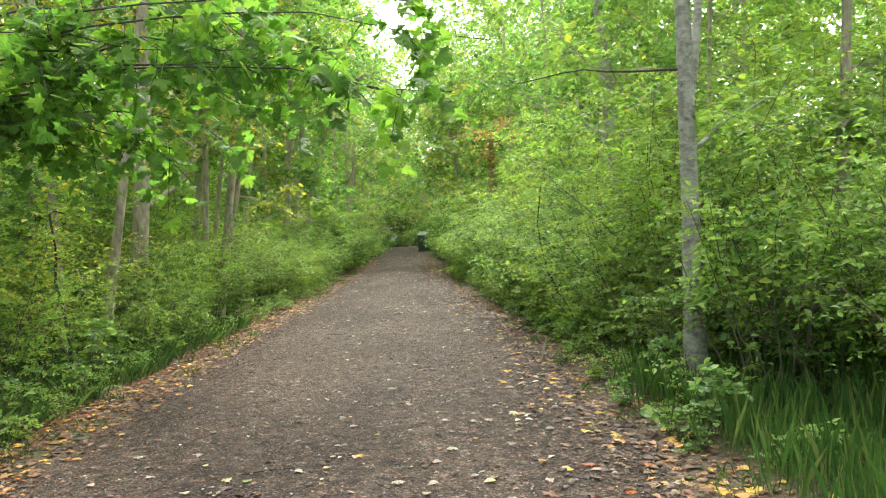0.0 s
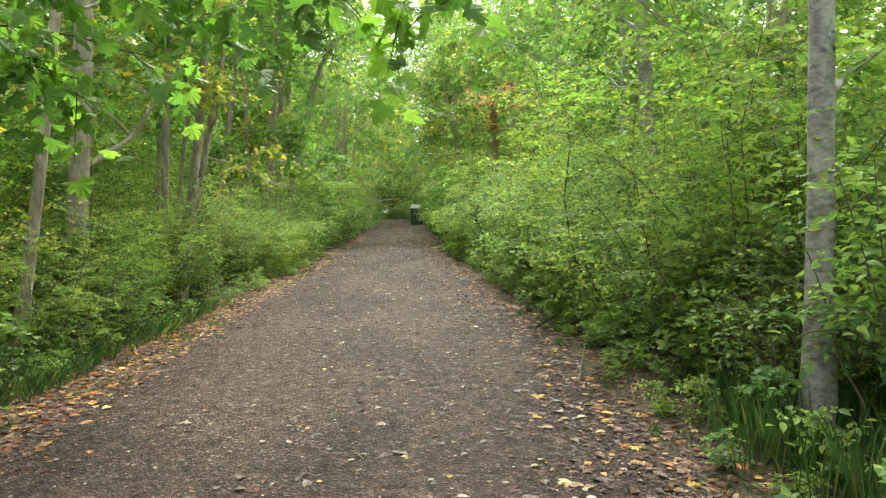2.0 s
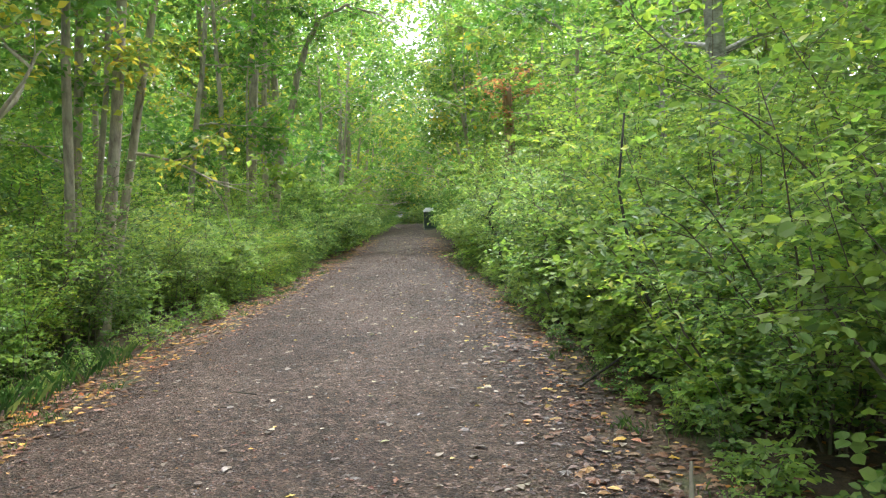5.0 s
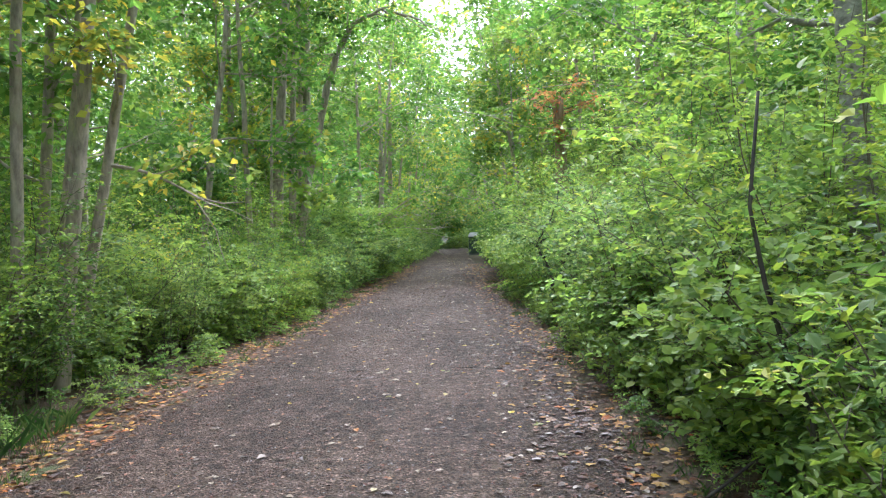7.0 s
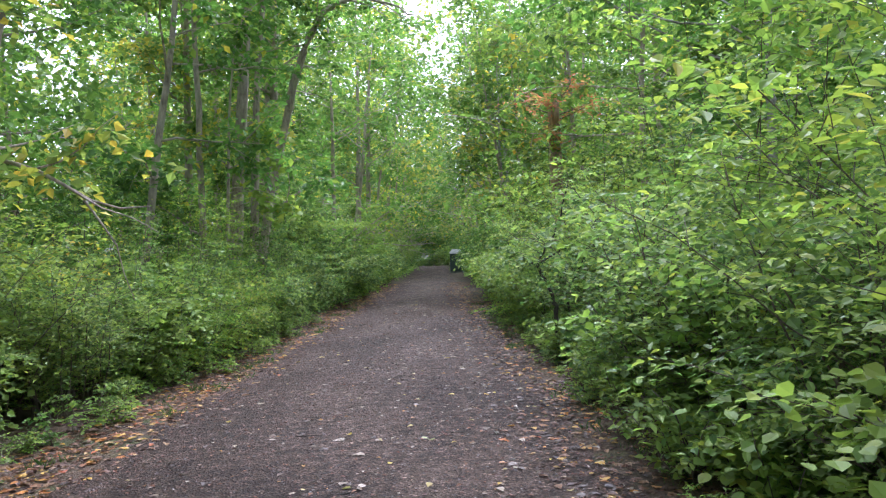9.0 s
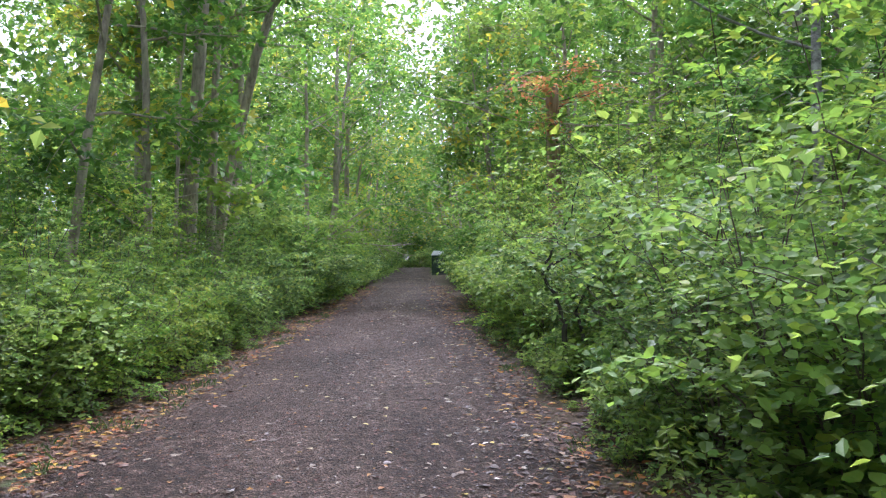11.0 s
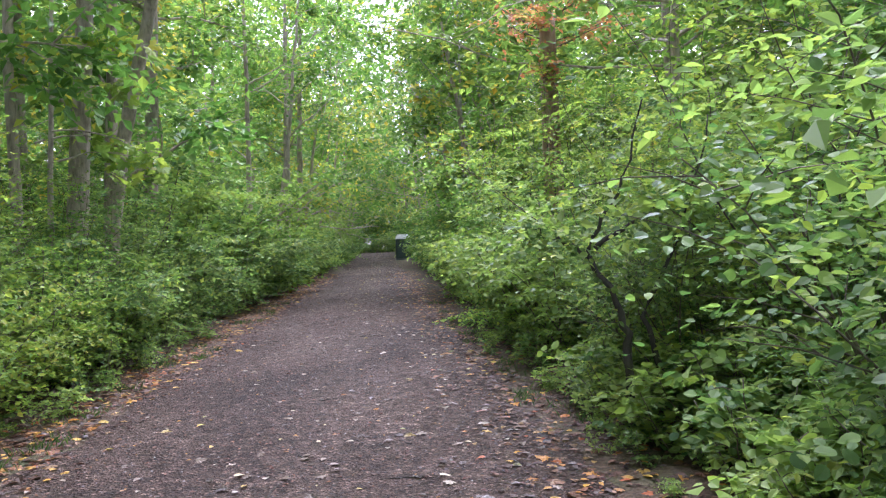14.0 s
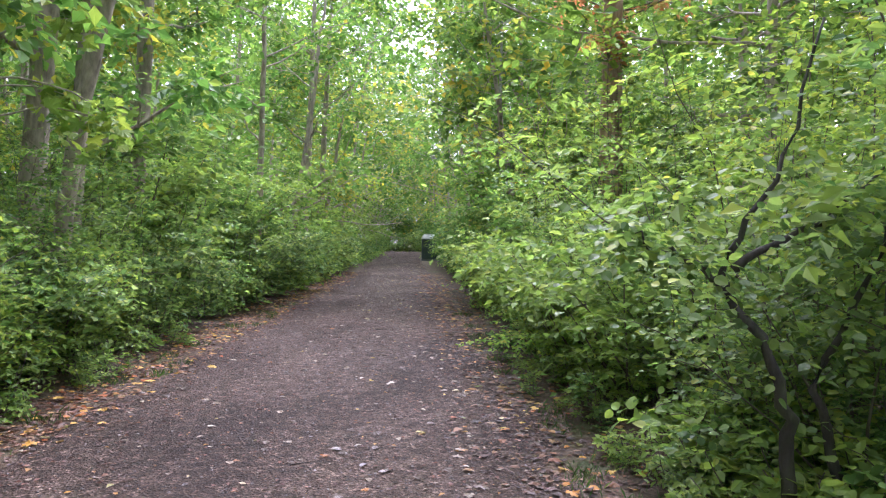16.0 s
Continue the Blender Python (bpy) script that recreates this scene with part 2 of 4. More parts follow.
def leaves(at, way, size, shape, tilt=0.45, face=None):
    """Leaves at points, each along its way, face up but for a random tilt."""
    tv, tt = shape
    k = len(at)
    a = unit(np.asarray(way))
    up = np.array([0, 0, 1.0]) + tilt * R.standard_normal((k, 3)) if face is None else face
    s = unit(np.cross(a, up))
    nrm = np.cross(s, a)
    size = np.broadcast_to(np.asarray(size, float), (k,))
    v = at[:, None] + size[:, None, None] * (tv[None, :, 0:1] * s[:, None] + tv[None, :, 1:2] * a[:, None] + tv[None, :, 2:3] * nrm[:, None])
    t = (np.arange(k) * len(tv))[:, None, None] + tt[None]
    return v.reshape(-1, 3), t.reshape(-1, 3)


def spray(base, way, length, count, size, shape, tilt=0.45, droop=0.35):
    """Leaves set along many twigs at once (base, way: one row a twig), alternating to both sides."""
    k = len(base)
    f = np.tile((np.arange(count) + 0.6) / count, (k, 1)) + R.uniform(-0.05, 0.05, (k, count))
    w = unit(np.asarray(way))
    length = np.broadcast_to(np.asarray(length, float), (k,))
    at = base[:, None] + w[:, None] * (length[:, None] * f)[..., None]
    at[..., 2] -= droop * length[:, None] * f ** 2
    side = unit(np.cross(w, np.array([0, 0, 1.0]) + 0.2 * R.standard_normal((k, 3))))
    sg = np.where(np.arange(count) % 2 == 0, 1.0, -1.0)[None, :, None]
    d = 0.55 * w[:, None] + sg * side[:, None] * 0.9 + 0.3 * R.standard_normal((k, count, 3))
    d[..., 2] -= 0.25
    sz = size * R.uniform(0.6, 1.2, (k, count))
    return leaves(at.reshape(-1, 3), d.reshape(-1, 3), sz.ravel(), shape, tilt)


def along(pts, f):
    """Points and directions at fractions f of a polyline."""
    g = np.clip(f, 0, 1) * (len(pts) - 1)
    i = np.minimum(g.astype(int), len(pts) - 2)
    d = pts[i + 1] - pts[i]
    return pts[i] + d * (g - i)[:, None], unit(d)


# ---- the lie of the land ----
EDGE_Y = np.array([-30, 0, 5, 12, 20, 28, 36, 50, 70, 110, 200.0])
EDGE_L = np.array([-3.1, -2.9, -3.0, -3.1, -3.15, -3.5, -3.75, -4.3, -5.4, -7.6, -13.0])
EDGE_R = np.array([1.7, 1.6, 1.4, 1.1, 0.65, 0.05, -0.5, -1.15, -2.25, -4.4, -9.6])


def left_edge(y):
    return np.interp(y, EDGE_Y, EDGE_L)


def right_edge(y):
    return np.interp(y, EDGE_Y, EDGE_R)


def rise(x, y):
    """Height of the ground."""
    x, y = np.asarray(x, float), np.asarray(y, float)
    out = np.maximum(np.maximum(left_edge(y) - x, x - right_edge(y)), 0)
    z = 0.03 * np.sin(x * 1.7 + 0.6 * y) * np.sin(y * 1.1 - x) + 0.015 * np.sin(4.3 * x + 1) * np.sin(3.7 * y)
    return z * np.minimum(out, 1) + 0.02 * np.minimum(out, 2) - 0.01


def grid(xs, ys, zf):
    """xs: rows of x for each y."""
    ny, nx = xs.shape
    yy = np.repeat(ys[:, None], nx, 1)
    v = np.stack([xs, yy, zf(xs, yy)], -1).reshape(-1, 3)
    i = (np.arange(ny - 1)[:, None] * nx + np.arange(nx - 1)[None]).ravel()
    return v, np.concatenate([np.stack([i, i + 1, i + nx + 1], -1), np.stack([i, i + nx + 1, i + nx], -1)])


gx = np.concatenate([[-400, -150, -60], np.linspace(-30, -8, 23), np.linspace(-7.5, 6, 68), np.linspace(7, 30, 24), [60, 150, 400]])
gy = np.concatenate([[-400, -120, -40], np.linspace(-12, 40, 209), np.linspace(42, 120, 40), [150, 220, 400]])
v, t = grid(np.repeat(gx[None], len(gy), 0), gy, rise)
ground = tagged(new("ground", mesh_of("ground", v, t, SOIL, True)), "dark forest soil with moss and litter", "ground", kind="structure")


def path_height(xs, yy):
    lo, hi = left_edge(yy), right_edge(yy)
    u = (xs - (lo + hi) / 2) / (hi - lo) * 2
    wob = 0.018 * np.sin(2.1 * yy + 3 * u) + 0.012 * np.sin(5.3 * yy - 7 * u) + 0.01 * np.sin(11 * yy + 13 * u)
    return 0.028 - 0.045 * np.abs(u) ** 5 + wob * np.maximum(np.abs(u) - 0.6, 0) + 0.004 * np.sin(3 * xs + 1.3 * yy)


py = np.concatenate([np.linspace(-12, 40, 521), np.linspace(40.5, 150, 220)])
pu = np.linspace(-0.08, 1.08, 42)
v, t = grid(left_edge(py)[:, None] + pu[None] * (right_edge(py) - left_edge(py))[:, None], py, path_height)
path = tagged(new("path", mesh_of("path", v, t, PATH, True)), "brown packed gravel path, damp in patches", "path", kind="structure")


def floor_height(x, y):
    inside = (x > left_edge(y)) & (x < right_edge(y))
    return np.where(inside, np.maximum(path_height(x, y), rise(x, y)), rise(x, y))


# ---- plants ----


def clear(v, t, per, test):
    """Drops whole leaves (per triangles, joined) whose first vertex fails the test."""
    keep = test(v[t[::per, 0]])
    return t.reshape(-1, per, 3)[keep].reshape(-1, 3)


def compact(v, t):
    used, inv = np.unique(t, return_inverse=True)
    return v[used], inv.reshape(-1, 3)


def shrub_meshes(height, radius, stems, twigs, per_twig, size, shape, leaf, low=0.15, stem_r=0.012):
    stalks, base, way = [], [], []
    for i in range(stems):
        a = R.uniform(0, 2 * np.pi)
        h = height * R.uniform(0.6, 1.0)
        out = radius * R.uniform(0.25, 0.8) / h
        s = bend((0.12 * radius * math.cos(a), 0.12 * radius * math.sin(a), -0.05), (out * math.cos(a), out * math.sin(a), 1), h * 1.05, 8, 0.13, -0.25)
        wood = [tube(s, np.linspace(stem_r * R.uniform(0.7, 1.3), 0.003, 8), 5)]
        m = twigs // stems
        f = low + (1 - low) * R.uniform(0, 1, m) ** 0.75
        b, d = along(s, f)
        ang = R.uniform(0, 2 * np.pi, m)
        w = unit(0.35 * d + np.stack([np.cos(ang), np.sin(ang), R.uniform(-0.15, 0.5, m)], -1))
        base.append(b)
        way.append(w)
        for q in range(0, m if len(shape[0]) > 4 else 0, 5):
            wood.append(tube(np.array([b[q], b[q] + w[q] * radius * 0.3 + [0, 0, -0.01], b[q] + w[q] * radius * 0.55 + [0, 0, -0.06]]), [0.004, 0.003, 0.0015], 3))
        stalks.append(mesh_of("stem", *join(wood), TWIG, True))
    base, way = np.concatenate(base), np.concatenate(way)
    ln = radius * R.uniform(0.35, 0.85, len(base))
    fol = spray(base, way, ln, per_twig, size, shape)
    fol = compact(fol[0], clear(*fol, len(shape[1]), lambda q: q[:, 2] > 0.02))
    return stalks, mesh_of("foliage", *fol, leaf)


def shrub(kind, label, meshes, group):
    e = new(kind)
    for me in meshes[0]:
        part_mesh("stem", me, e)
    part_mesh("foliage", meshes[1], e)
    return tagged(e, label, "shrub" if kind != "sapling" else "sapling", group)


def place(x, y, turn=None, scale=1.0, lean=0.0):
    return pose(x, y, float(rise(x, y)) - 0.02, R.uniform(-lean, lean), R.uniform(-lean, lean), R.uniform(0, 360) if turn is None else turn) @ Matrix.Scale(scale, 4)


def spread(models, spots):
    """The first spots take the models themselves, the rest copies of them."""
    for i, (x, y, s) in enumerate(spots):
        m = place(x, y, None, s, 4)
        ob = models[i % len(models)]
        if i < len(models):
            ob.matrix_basis = m
        else:
            c = ob.copy()
            scene.collection.objects.link(c)
            for ch in ob.children:
                d = ch.copy()
                scene.collection.objects.link(d)
                d.parent = c
            c.matrix_basis = m


def both_sides(y0, y1, step, off0, off1, s0, s1, sides=(-1, 1)):
    out, y = [], y0
    while y < y1:
        for sd in sides:
            yy = y + R.uniform(-0.5, 0.5) * step
            o = R.uniform(off0, off1)
            out.append(((left_edge(yy) - o) if sd < 0 else (right_edge(yy) + o), yy, R.uniform(s0, s1)))
        y += step
    return out


def tree_build(x, y, r, height, crown_low, lean=(0, 0), bark=BARK_BROWN, leaf=LEAF_TREE, limbs=11, twigs=30, per=14, size=0.1, spreadr=3.0, shape=KITE, label="", low_limbs=0, sides=9, group="woodland trees", joined=False, sub_k=4, reach=0.45, subs_n=3):
    """One tree: a tapering, slightly crooked trunk, limbs that fork, and a crown of leafy twigs."""
    e = new("tree")
    e.matrix_basis = pose(x, y, float(rise(x, y)))
    st = 16
    f = np.linspace(0, 1, st)
    sway = np.cumsum(R.standard_normal((st, 2)) * 0.05 * height / 14, 0)
    tp = np.stack([lean[0] * height * f + sway[:, 0] * f, lean[1] * height * f + sway[:, 1] * f, height * 0.92 * f - 0.08], -1)
    rad = r * (1 - 0.85 * f ** 1.1) * (1 + 0.45 * np.exp(-f * 28))
    part_mesh("trunk", mesh_of("trunk", *tube(tp, rad, sides, 0.04), bark, True), e)
    wood, base, way = [], [], []
    for i in range(limbs + low_limbs):
        fl = R.uniform(crown_low, 0.97) if i < limbs else R.uniform(0.16, crown_low)
        b, d = along(tp, np.array([fl]))
        a = R.uniform(0, 2 * np.pi)
        ln = spreadr * (1.15 - 0.6 * fl) * R.uniform(0.7, 1.2) * (0.55 if i >= limbs else 1)
        toward = max(0.0, math.cos(a) * (1 if x < 0 else -1))
        ln *= 1 + reach * toward
        w = np.array([math.cos(a), math.sin(a), R.uniform(0.3, 1.0) * (0.55 + 0.5 * fl) * (1 - 0.4 * toward * reach)])
        s = bend(b[0], w, ln, 7, 0.16, 0.1)
        lr = max(0.01, np.interp(fl, f, rad) * 0.42)
        limb = [tube(s, np.linspace(lr, 0.005, 7), sub_k + 1)]
        subs = [s]
        for _ in range(subs_n):
            q, dq = along(s, R.uniform(0.3, 0.85, 1))
            s2 = bend(q[0], dq[0] + 0.9 * R.standard_normal(3) * [1, 1, 0.5], ln * R.uniform(0.35, 0.6), 5, 0.18, 0.05)
            limb.append(tube(s2, np.linspace(lr * 0.45, 0.003, 5), sub_k))
            subs.append(s2)
        wood.append(join(limb))
        m = twigs // 4 + 1
        for s3 in subs:
            q, dq = along(s3, R.uniform(0.25, 1, m))
            base.append(q)
            way.append(unit(0.5 * dq + R.standard_normal((m, 3)) * [1, 1, 0.6]))
    if joined:
        tagged(part_mesh("limbwork", mesh_of("limbwork", *join(wood), bark, True), e), kind="stuff")
    else:
        for w in wood:
            part_mesh("limb", mesh_of("limb", *w, bark, True), e)
    base, way = np.concatenate(base), np.concatenate(way)
    fol = spray(base, way, R.uniform(0.35, 0.8, len(base)) * (size / 0.1) ** 0.5, per, size, shape, 0.6, 0.5)

    def off_path(q):
        px, pyy, pz = q[:, 0] + x, q[:, 1] + y, q[:, 2]
        mid = 0.42 * left_edge(pyy) + 0.58 * right_edge(pyy)
        gap = np.where(pz > 4.5, 0.55 + 0.02 * pz, np.where(pz > 2.8, 1.3, 2.6)) * (1 + 0.35 * np.sin(pyy * 1.3 + pz))
        gap = np.where((pyy > 33) & (pz > 3.2 + 0.6 * np.sin(px * 2 + pyy)), 0.0, gap)
        return np.abs(px - mid) > gap
    fol = compact(fol[0], clear(*fol, len(shape[1]), off_path))
    part_mesh("crown", mesh_of("crown", *fol, leaf), e)
    return tagged(e, label or "slender woodland tree with rough bark and green crown", "tree", group)


# trees whose trunks stand clear beside the path: x, y, radius, height, crown start, lean
grey_tree = tree_build(2.23, 6.85, 0.09, 13, 0.3, (0.004, 0.01), BARK_GREY, LEAF_BRIGHT, limbs=12, low_limbs=1, sides=14, label="smooth grey trunk with pale lichen beside the path")
part_mesh("limb", mesh_of("limb", *tube(bend((0.03, 0.1, 2.55), (0.28, 0.25, 1), 3.2, 9, 0.05), np.linspace(0.05, 0.015, 9), 9, 0.04), BARK_GREY, True), grey_tree)
part_mesh("limb", mesh_of("limb", *tube(bend((-0.03, 0.0, 2.9), (-1, 0.5, 0.35), 1.6, 8, 0.12), np.linspace(0.014, 0.004, 8), 6), BARK_DARK, True), grey_tree)
LEFT_TREES = [
    (-4.71, 10.4, 0.075, 12, 0.36, (0.16, 0.0)), (-5.11, 10.2, 0.06, 10, 0.42, (-0.027, 0)), (-6.4, 12.0, 0.09, 12, 0.4, (-0.02, 0)),
    (-4.98, 12.3, 0.15, 14, 0.45, (0.06, 0)), (-6.2, 15.5, 0.11, 13, 0.4, (0.02, 0)),
    (-4.68, 14.7, 0.07, 12, 0.42, (0.075, 0)), (-4.78, 15.6, 0.05, 11, 0.42, (0.09, 0)), (-4.52, 15.2, 0.085, 15, 0.45, (0.135, 0)),
    (-4.76, 15.9, 0.07, 13, 0.4, (0.185, 0)), (-5.36, 16.2, 0.08, 13, 0.45, (0.077, 0)), (-5.9, 18.2, 0.06, 12, 0.4, (0.03, 0)),
    (-6.28, 23.2, 0.085, 13, 0.4, (0.14, 0)), (-5.5, 26.4, 0.17, 16, 0.45, (0.055, 0)), (-5.75, 25.5, 0.09, 13, 0.42, (-0.01, 0)),
    (-5.25, 27.0, 0.11, 14, 0.42, (0.035, 0)), (-5.52, 29.5, 0.15, 15, 0.42, (0.05, 0)),
    (-7.1, 28.3, 0.12, 15, 0.4, (0.0, 0)), (-6.0, 31.0, 0.12, 15, 0.4, (0.03, 0)), (-4.9, 35.2, 0.09, 13, 0.3, (0.03, 0)),
    (-5.4, 43.5, 0.15, 15, 0.35, (0.02, 0)), (-5.4, 46.4, 0.15, 15, 0.35, (0.03, 0)), (-8.6, 19.5, 0.13, 15, 0.4, (0.02, 0)),
    (-9.5, 24.0, 0.14, 15, 0.4, (0, 0)), (-7.8, 14.5, 0.1, 14, 0.4, (0, 0)), (-8.4, 34.0, 0.15, 16, 0.35, (0, 0)), (-6.9, 9.2, 0.08, 11, 0.4, (0.03, 0)),
]
for i, (x, y, r, h, cl, ln) in enumerate(LEFT_TREES):
    tree_build(x, y, r, h, cl, ln, BARK_BROWN, LEAF_TURN if i % 4 == 0 or y < 13 else LEAF_TREE, low_limbs=2, twigs=18 if y < 13 else 32, per=12, size=0.125 if y < 20 else 0.165, label="tall brown furrowed trunk rising from the undergrowth" if r > 0.09 else "thin leaning brown trunk among green undergrowth")
RIGHT_TREES = [
    (3.9, 11.5, 0.05, 9, 0.3, (0.05, 0)), (3.41, 14.4, 0.14, 15, 0.35, (-0.05, 0)), (4.6, 9.0, 0.08, 12, 0.35, (0.06, 0)), (6.4, 12.0, 0.1, 13, 0.35, (0, 0)),
    (4.9, 22.5, 0.09, 14, 0.3, (0, 0)), (3.8, 27.5, 0.1, 13, 0.3, (0.02, 0)), (6.6, 27.0, 0.14, 16, 0.3, (0, 0)), (0.9, 37.2, 0.07, 11, 0.25, (-0.02, 0)),
    (1.9, 40.2, 0.1, 14, 0.3, (-0.03, 0)), (3.4, 35.5, 0.11, 15, 0.28, (0, 0)), (1.6, 47.0, 0.13, 15, 0.25, (-0.02, 0)), (5.6, 33.0, 0.14, 16, 0.3, (0, 0)),
    (8.0, 20.0, 0.14, 16, 0.3, (0, 0)), (8.5, 38.0, 0.14, 16, 0.3, (0, 0)), (4.2, 43.0, 0.12, 15, 0.3, (0, 0)), (7.5, 8.0, 0.1, 13, 0.3, (0, 0)),
]
for i, (x, y, r, h, cl, ln) in enumerate(RIGHT_TREES):
    tree_build(x, y, r, h, cl, ln, BARK_GREY if i % 3 == 1 else BARK_BROWN, LEAF_BRIGHT if i % 3 == 0 else LEAF_TREE, low_limbs=3, twigs=34, per=13, size=0.125 if y < 20 else 0.17, label="woodland tree standing behind the dense green thicket")

# trees that close their crowns over the path further on
for i, y in enumerate(np.arange(36, 106, 3.5)):
    sd = -1 if i % 2 else 1
    if sd > 0 and 64 < y < 72:
        continue
    tree_build(left_edge(y) - 1.3 if sd < 0 else right_edge(y) + 2.0, y, 0.1, 10 + 2 * (i % 3), 0.3, (-0.13 * sd, 0), BARK_BROWN, LEAF_TURN if i % 3 == 0 else LEAF_TREE, limbs=12, twigs=14, per=9, size=0.2, spreadr=3.6, low_limbs=2, sides=7, sub_k=3, reach=0.8, label="tree arching its crown over the path")

# trees further along and deeper in the wood
deep = []
for y in np.arange(-8, 104, 4.6):
    for sd in (-1, 1):
        for o0, o1 in (((4.5, 9), (12, 19)) if y > 47 else ((7.5, 12), (13, 20))):
            if (y < 2 and o0 < 10) or (y < 14 and sd < 0 and o0 < 12):
                continue
            o = R.uniform(o0, o1)
            deep.append((left_edge(y) - o if sd < 0 else right_edge(y) + o, y + R.uniform(-2, 2), R.uniform(0.85, 1.2)))
models = [tree_build(0, 500 + 40 * i, 0.13, 14.5, 0.22, (0.01 * i, 0), BARK_BROWN, (LEAF_TREE, LEAF_TURN, LEAF_TREE, LEAF_BRIGHT)[i], limbs=15, twigs=16, per=8, size=0.27, spreadr=4.0, low_limbs=4, sides=7, joined=True, sub_k=3, subs_n=2, reach=0.0, label="woodland tree deep among other trunks") for i in range(4)]
deep += [(-12, 113, 1.0), (-8.5, 116, 1.1), (-6, 114, 1.0), (-3, 115, 1.0)]
spread(models, deep)

# ---- thickets ----
sap_near = [shrub("sapling", "leafy young tree with thin stems in the thicket", shrub_meshes(4.4 + 0.5 * i, 1.3, 6, 200, 12, 0.085, OVAL, (LEAF_BRIGHT, LEAF_SHRUB, LEAF_LIME)[i], 0.2, 0.012), "young trees in the thicket") for i in range(3)]
shr_near = [shrub("shrub", "dense green leafy shrub at the path side", shrub_meshes(1.7 + 0.25 * i, 0.85, 7, 250, 11, (0.06, 0.07, 0.055, 0.065)[i], (OVAL, BROAD, OVAL, OVAL)[i], (LEAF_SHRUB, LEAF_BRIGHT, LEAF_BRIGHT, LEAF_SHRUB)[i], 0.08), "shrubs along the path") for i in range(4)]
low_near = [shrub("low_plant", "low green seedling plant at the path verge", shrub_meshes(0.5 + 0.12 * i, 0.32, 4, 40, 7, 0.06, (OVAL, BROAD, OVAL)[i], (LEAF_BRIGHT, LEAF_SHRUB, LEAF_BRIGHT)[i], 0.1, 0.005), "low plants along the verge") for i in range(3)]
sap_far = [shrub("sapling", "leafy young tree in the distant thicket", shrub_meshes(4.8, 1.5, 5, 135, 9, 0.19, KITE, (LEAF_BRIGHT, LEAF_TREE)[i], 0.08, 0.02), "young trees in the thicket") for i in range(2)]
shr_mid = [shrub("shrub", "dense green leafy shrub behind the path edge", shrub_meshes(2.0, 1.0, 6, 200, 10, 0.1, KITE, (LEAF_SHRUB, LEAF_BRIGHT)[i], 0.05), "shrubs along the path") for i in range(2)]
shr_far = [shrub("shrub", "dense green shrub further along the path", shrub_meshes(2.0, 1.0, 5, 140, 9, 0.15, KITE, (LEAF_SHRUB, LEAF_BRIGHT)[i], 0.05), "shrubs along the path") for i in range(2)]

spread(sap_near, both_sides(8.5, 16, 1.5, 1.15, 1.5, 0.5, 0.68, (1,)) + both_sides(16.5, 19, 1.3, 1.8, 2.1, 0.5, 0.62, (1,)) + both_sides(21.5, 28, 1.4, 1.2, 1.5, 0.5, 0.7, (1,)) + both_sides(18, 29, 1.5, 1.2, 1.6, 0.42, 0.6, (-1,)) + both_sides(7.5, 28, 1.6, 1.6, 2.3, 0.7, 0.95, (1,)) + both_sides(4.8, 8, 1.2, 2.2, 3.4, 0.6, 0.8, (1,)) + both_sides(8, 17, 2.2, 2.2, 3.2, 0.5, 0.7, (-1,)) + both_sides(17, 29, 1.7, 1.9, 2.8, 0.55, 0.8, (-1,)) + both_sides(4, 11, 1.9, 3.2, 5.5, 0.75, 1.0))
spread(sap_far, both_sides(28, 62, 1.8, 1.15, 1.5, 0.5, 0.72) + both_sides(74, 104, 3, 1.2, 1.6, 0.6, 0.8) + both_sides(27, 60, 1.9, 1.5, 2.2, 0.7, 1.0, (-1,)) + both_sides(60, 104, 2.6, 1.6, 2.4, 0.75, 1.0, (-1,)) + both_sides(28, 60, 2.4, 2.2, 3.0, 0.75, 1.05, (1,)) + both_sides(60, 72, 2.4, 3.6, 4.2, 0.75, 1.0, (1,)) + both_sides(74, 104, 2.4, 1.9, 2.7, 0.75, 1.05, (1,)) + both_sides(30, 60, 4, 4, 8, 1.0, 1.5) + both_sides(11, 30, 2.2, 3.6, 6, 0.75, 1.1) + both_sides(4, 30, 4.2, 7, 12, 1.0, 1.4))
spread(shr_near, both_sides(7.6, 18, 0.85, 0.95, 1.15, 0.75, 1.05, (1,)) + both_sides(21.4, 25, 0.85, 1.1, 1.3, 0.75, 1.0, (1,)) + both_sides(5.2, 8, 0.9, 1.7, 2.6, 0.8, 1.0, (1,)) + both_sides(10, 17, 0.85, 1.05, 1.5, 0.55, 0.78, (-1,)) + both_sides(17, 27, 0.8, 1.05, 1.4, 0.65, 0.95, (-1,)) + both_sides(12, 27, 0.8, 1.5, 2.1, 0.8, 1.1, (-1,)) + both_sides(18, 21.6, 0.8, 1.25, 1.55, 0.55, 0.75, (1,)))
turning = [shrub("sapling", "young tree with yellowing leaves beside the path", shrub_meshes(4.2, 1.2, 4, 150, 11, 0.09, OVAL, LEAF_TURN, 0.3, 0.012), "young trees in the thicket")]
spread(turning, [(-4.9, 8.3, 0.62), (-5.6, 9.8, 0.75), (-4.9, 12.2, 0.62), (-6.3, 8.4, 0.75), (3.9, 10.2, 0.9), (-4.9, 18.6, 0.7)])
limes = [shrub("sapling", "young tree with yellow-green leaves beside the path", shrub_meshes(4.4, 1.35, 5, 190, 12, 0.09, OVAL, LEAF_LIME, 0.2, 0.012), "young trees in the thicket")]
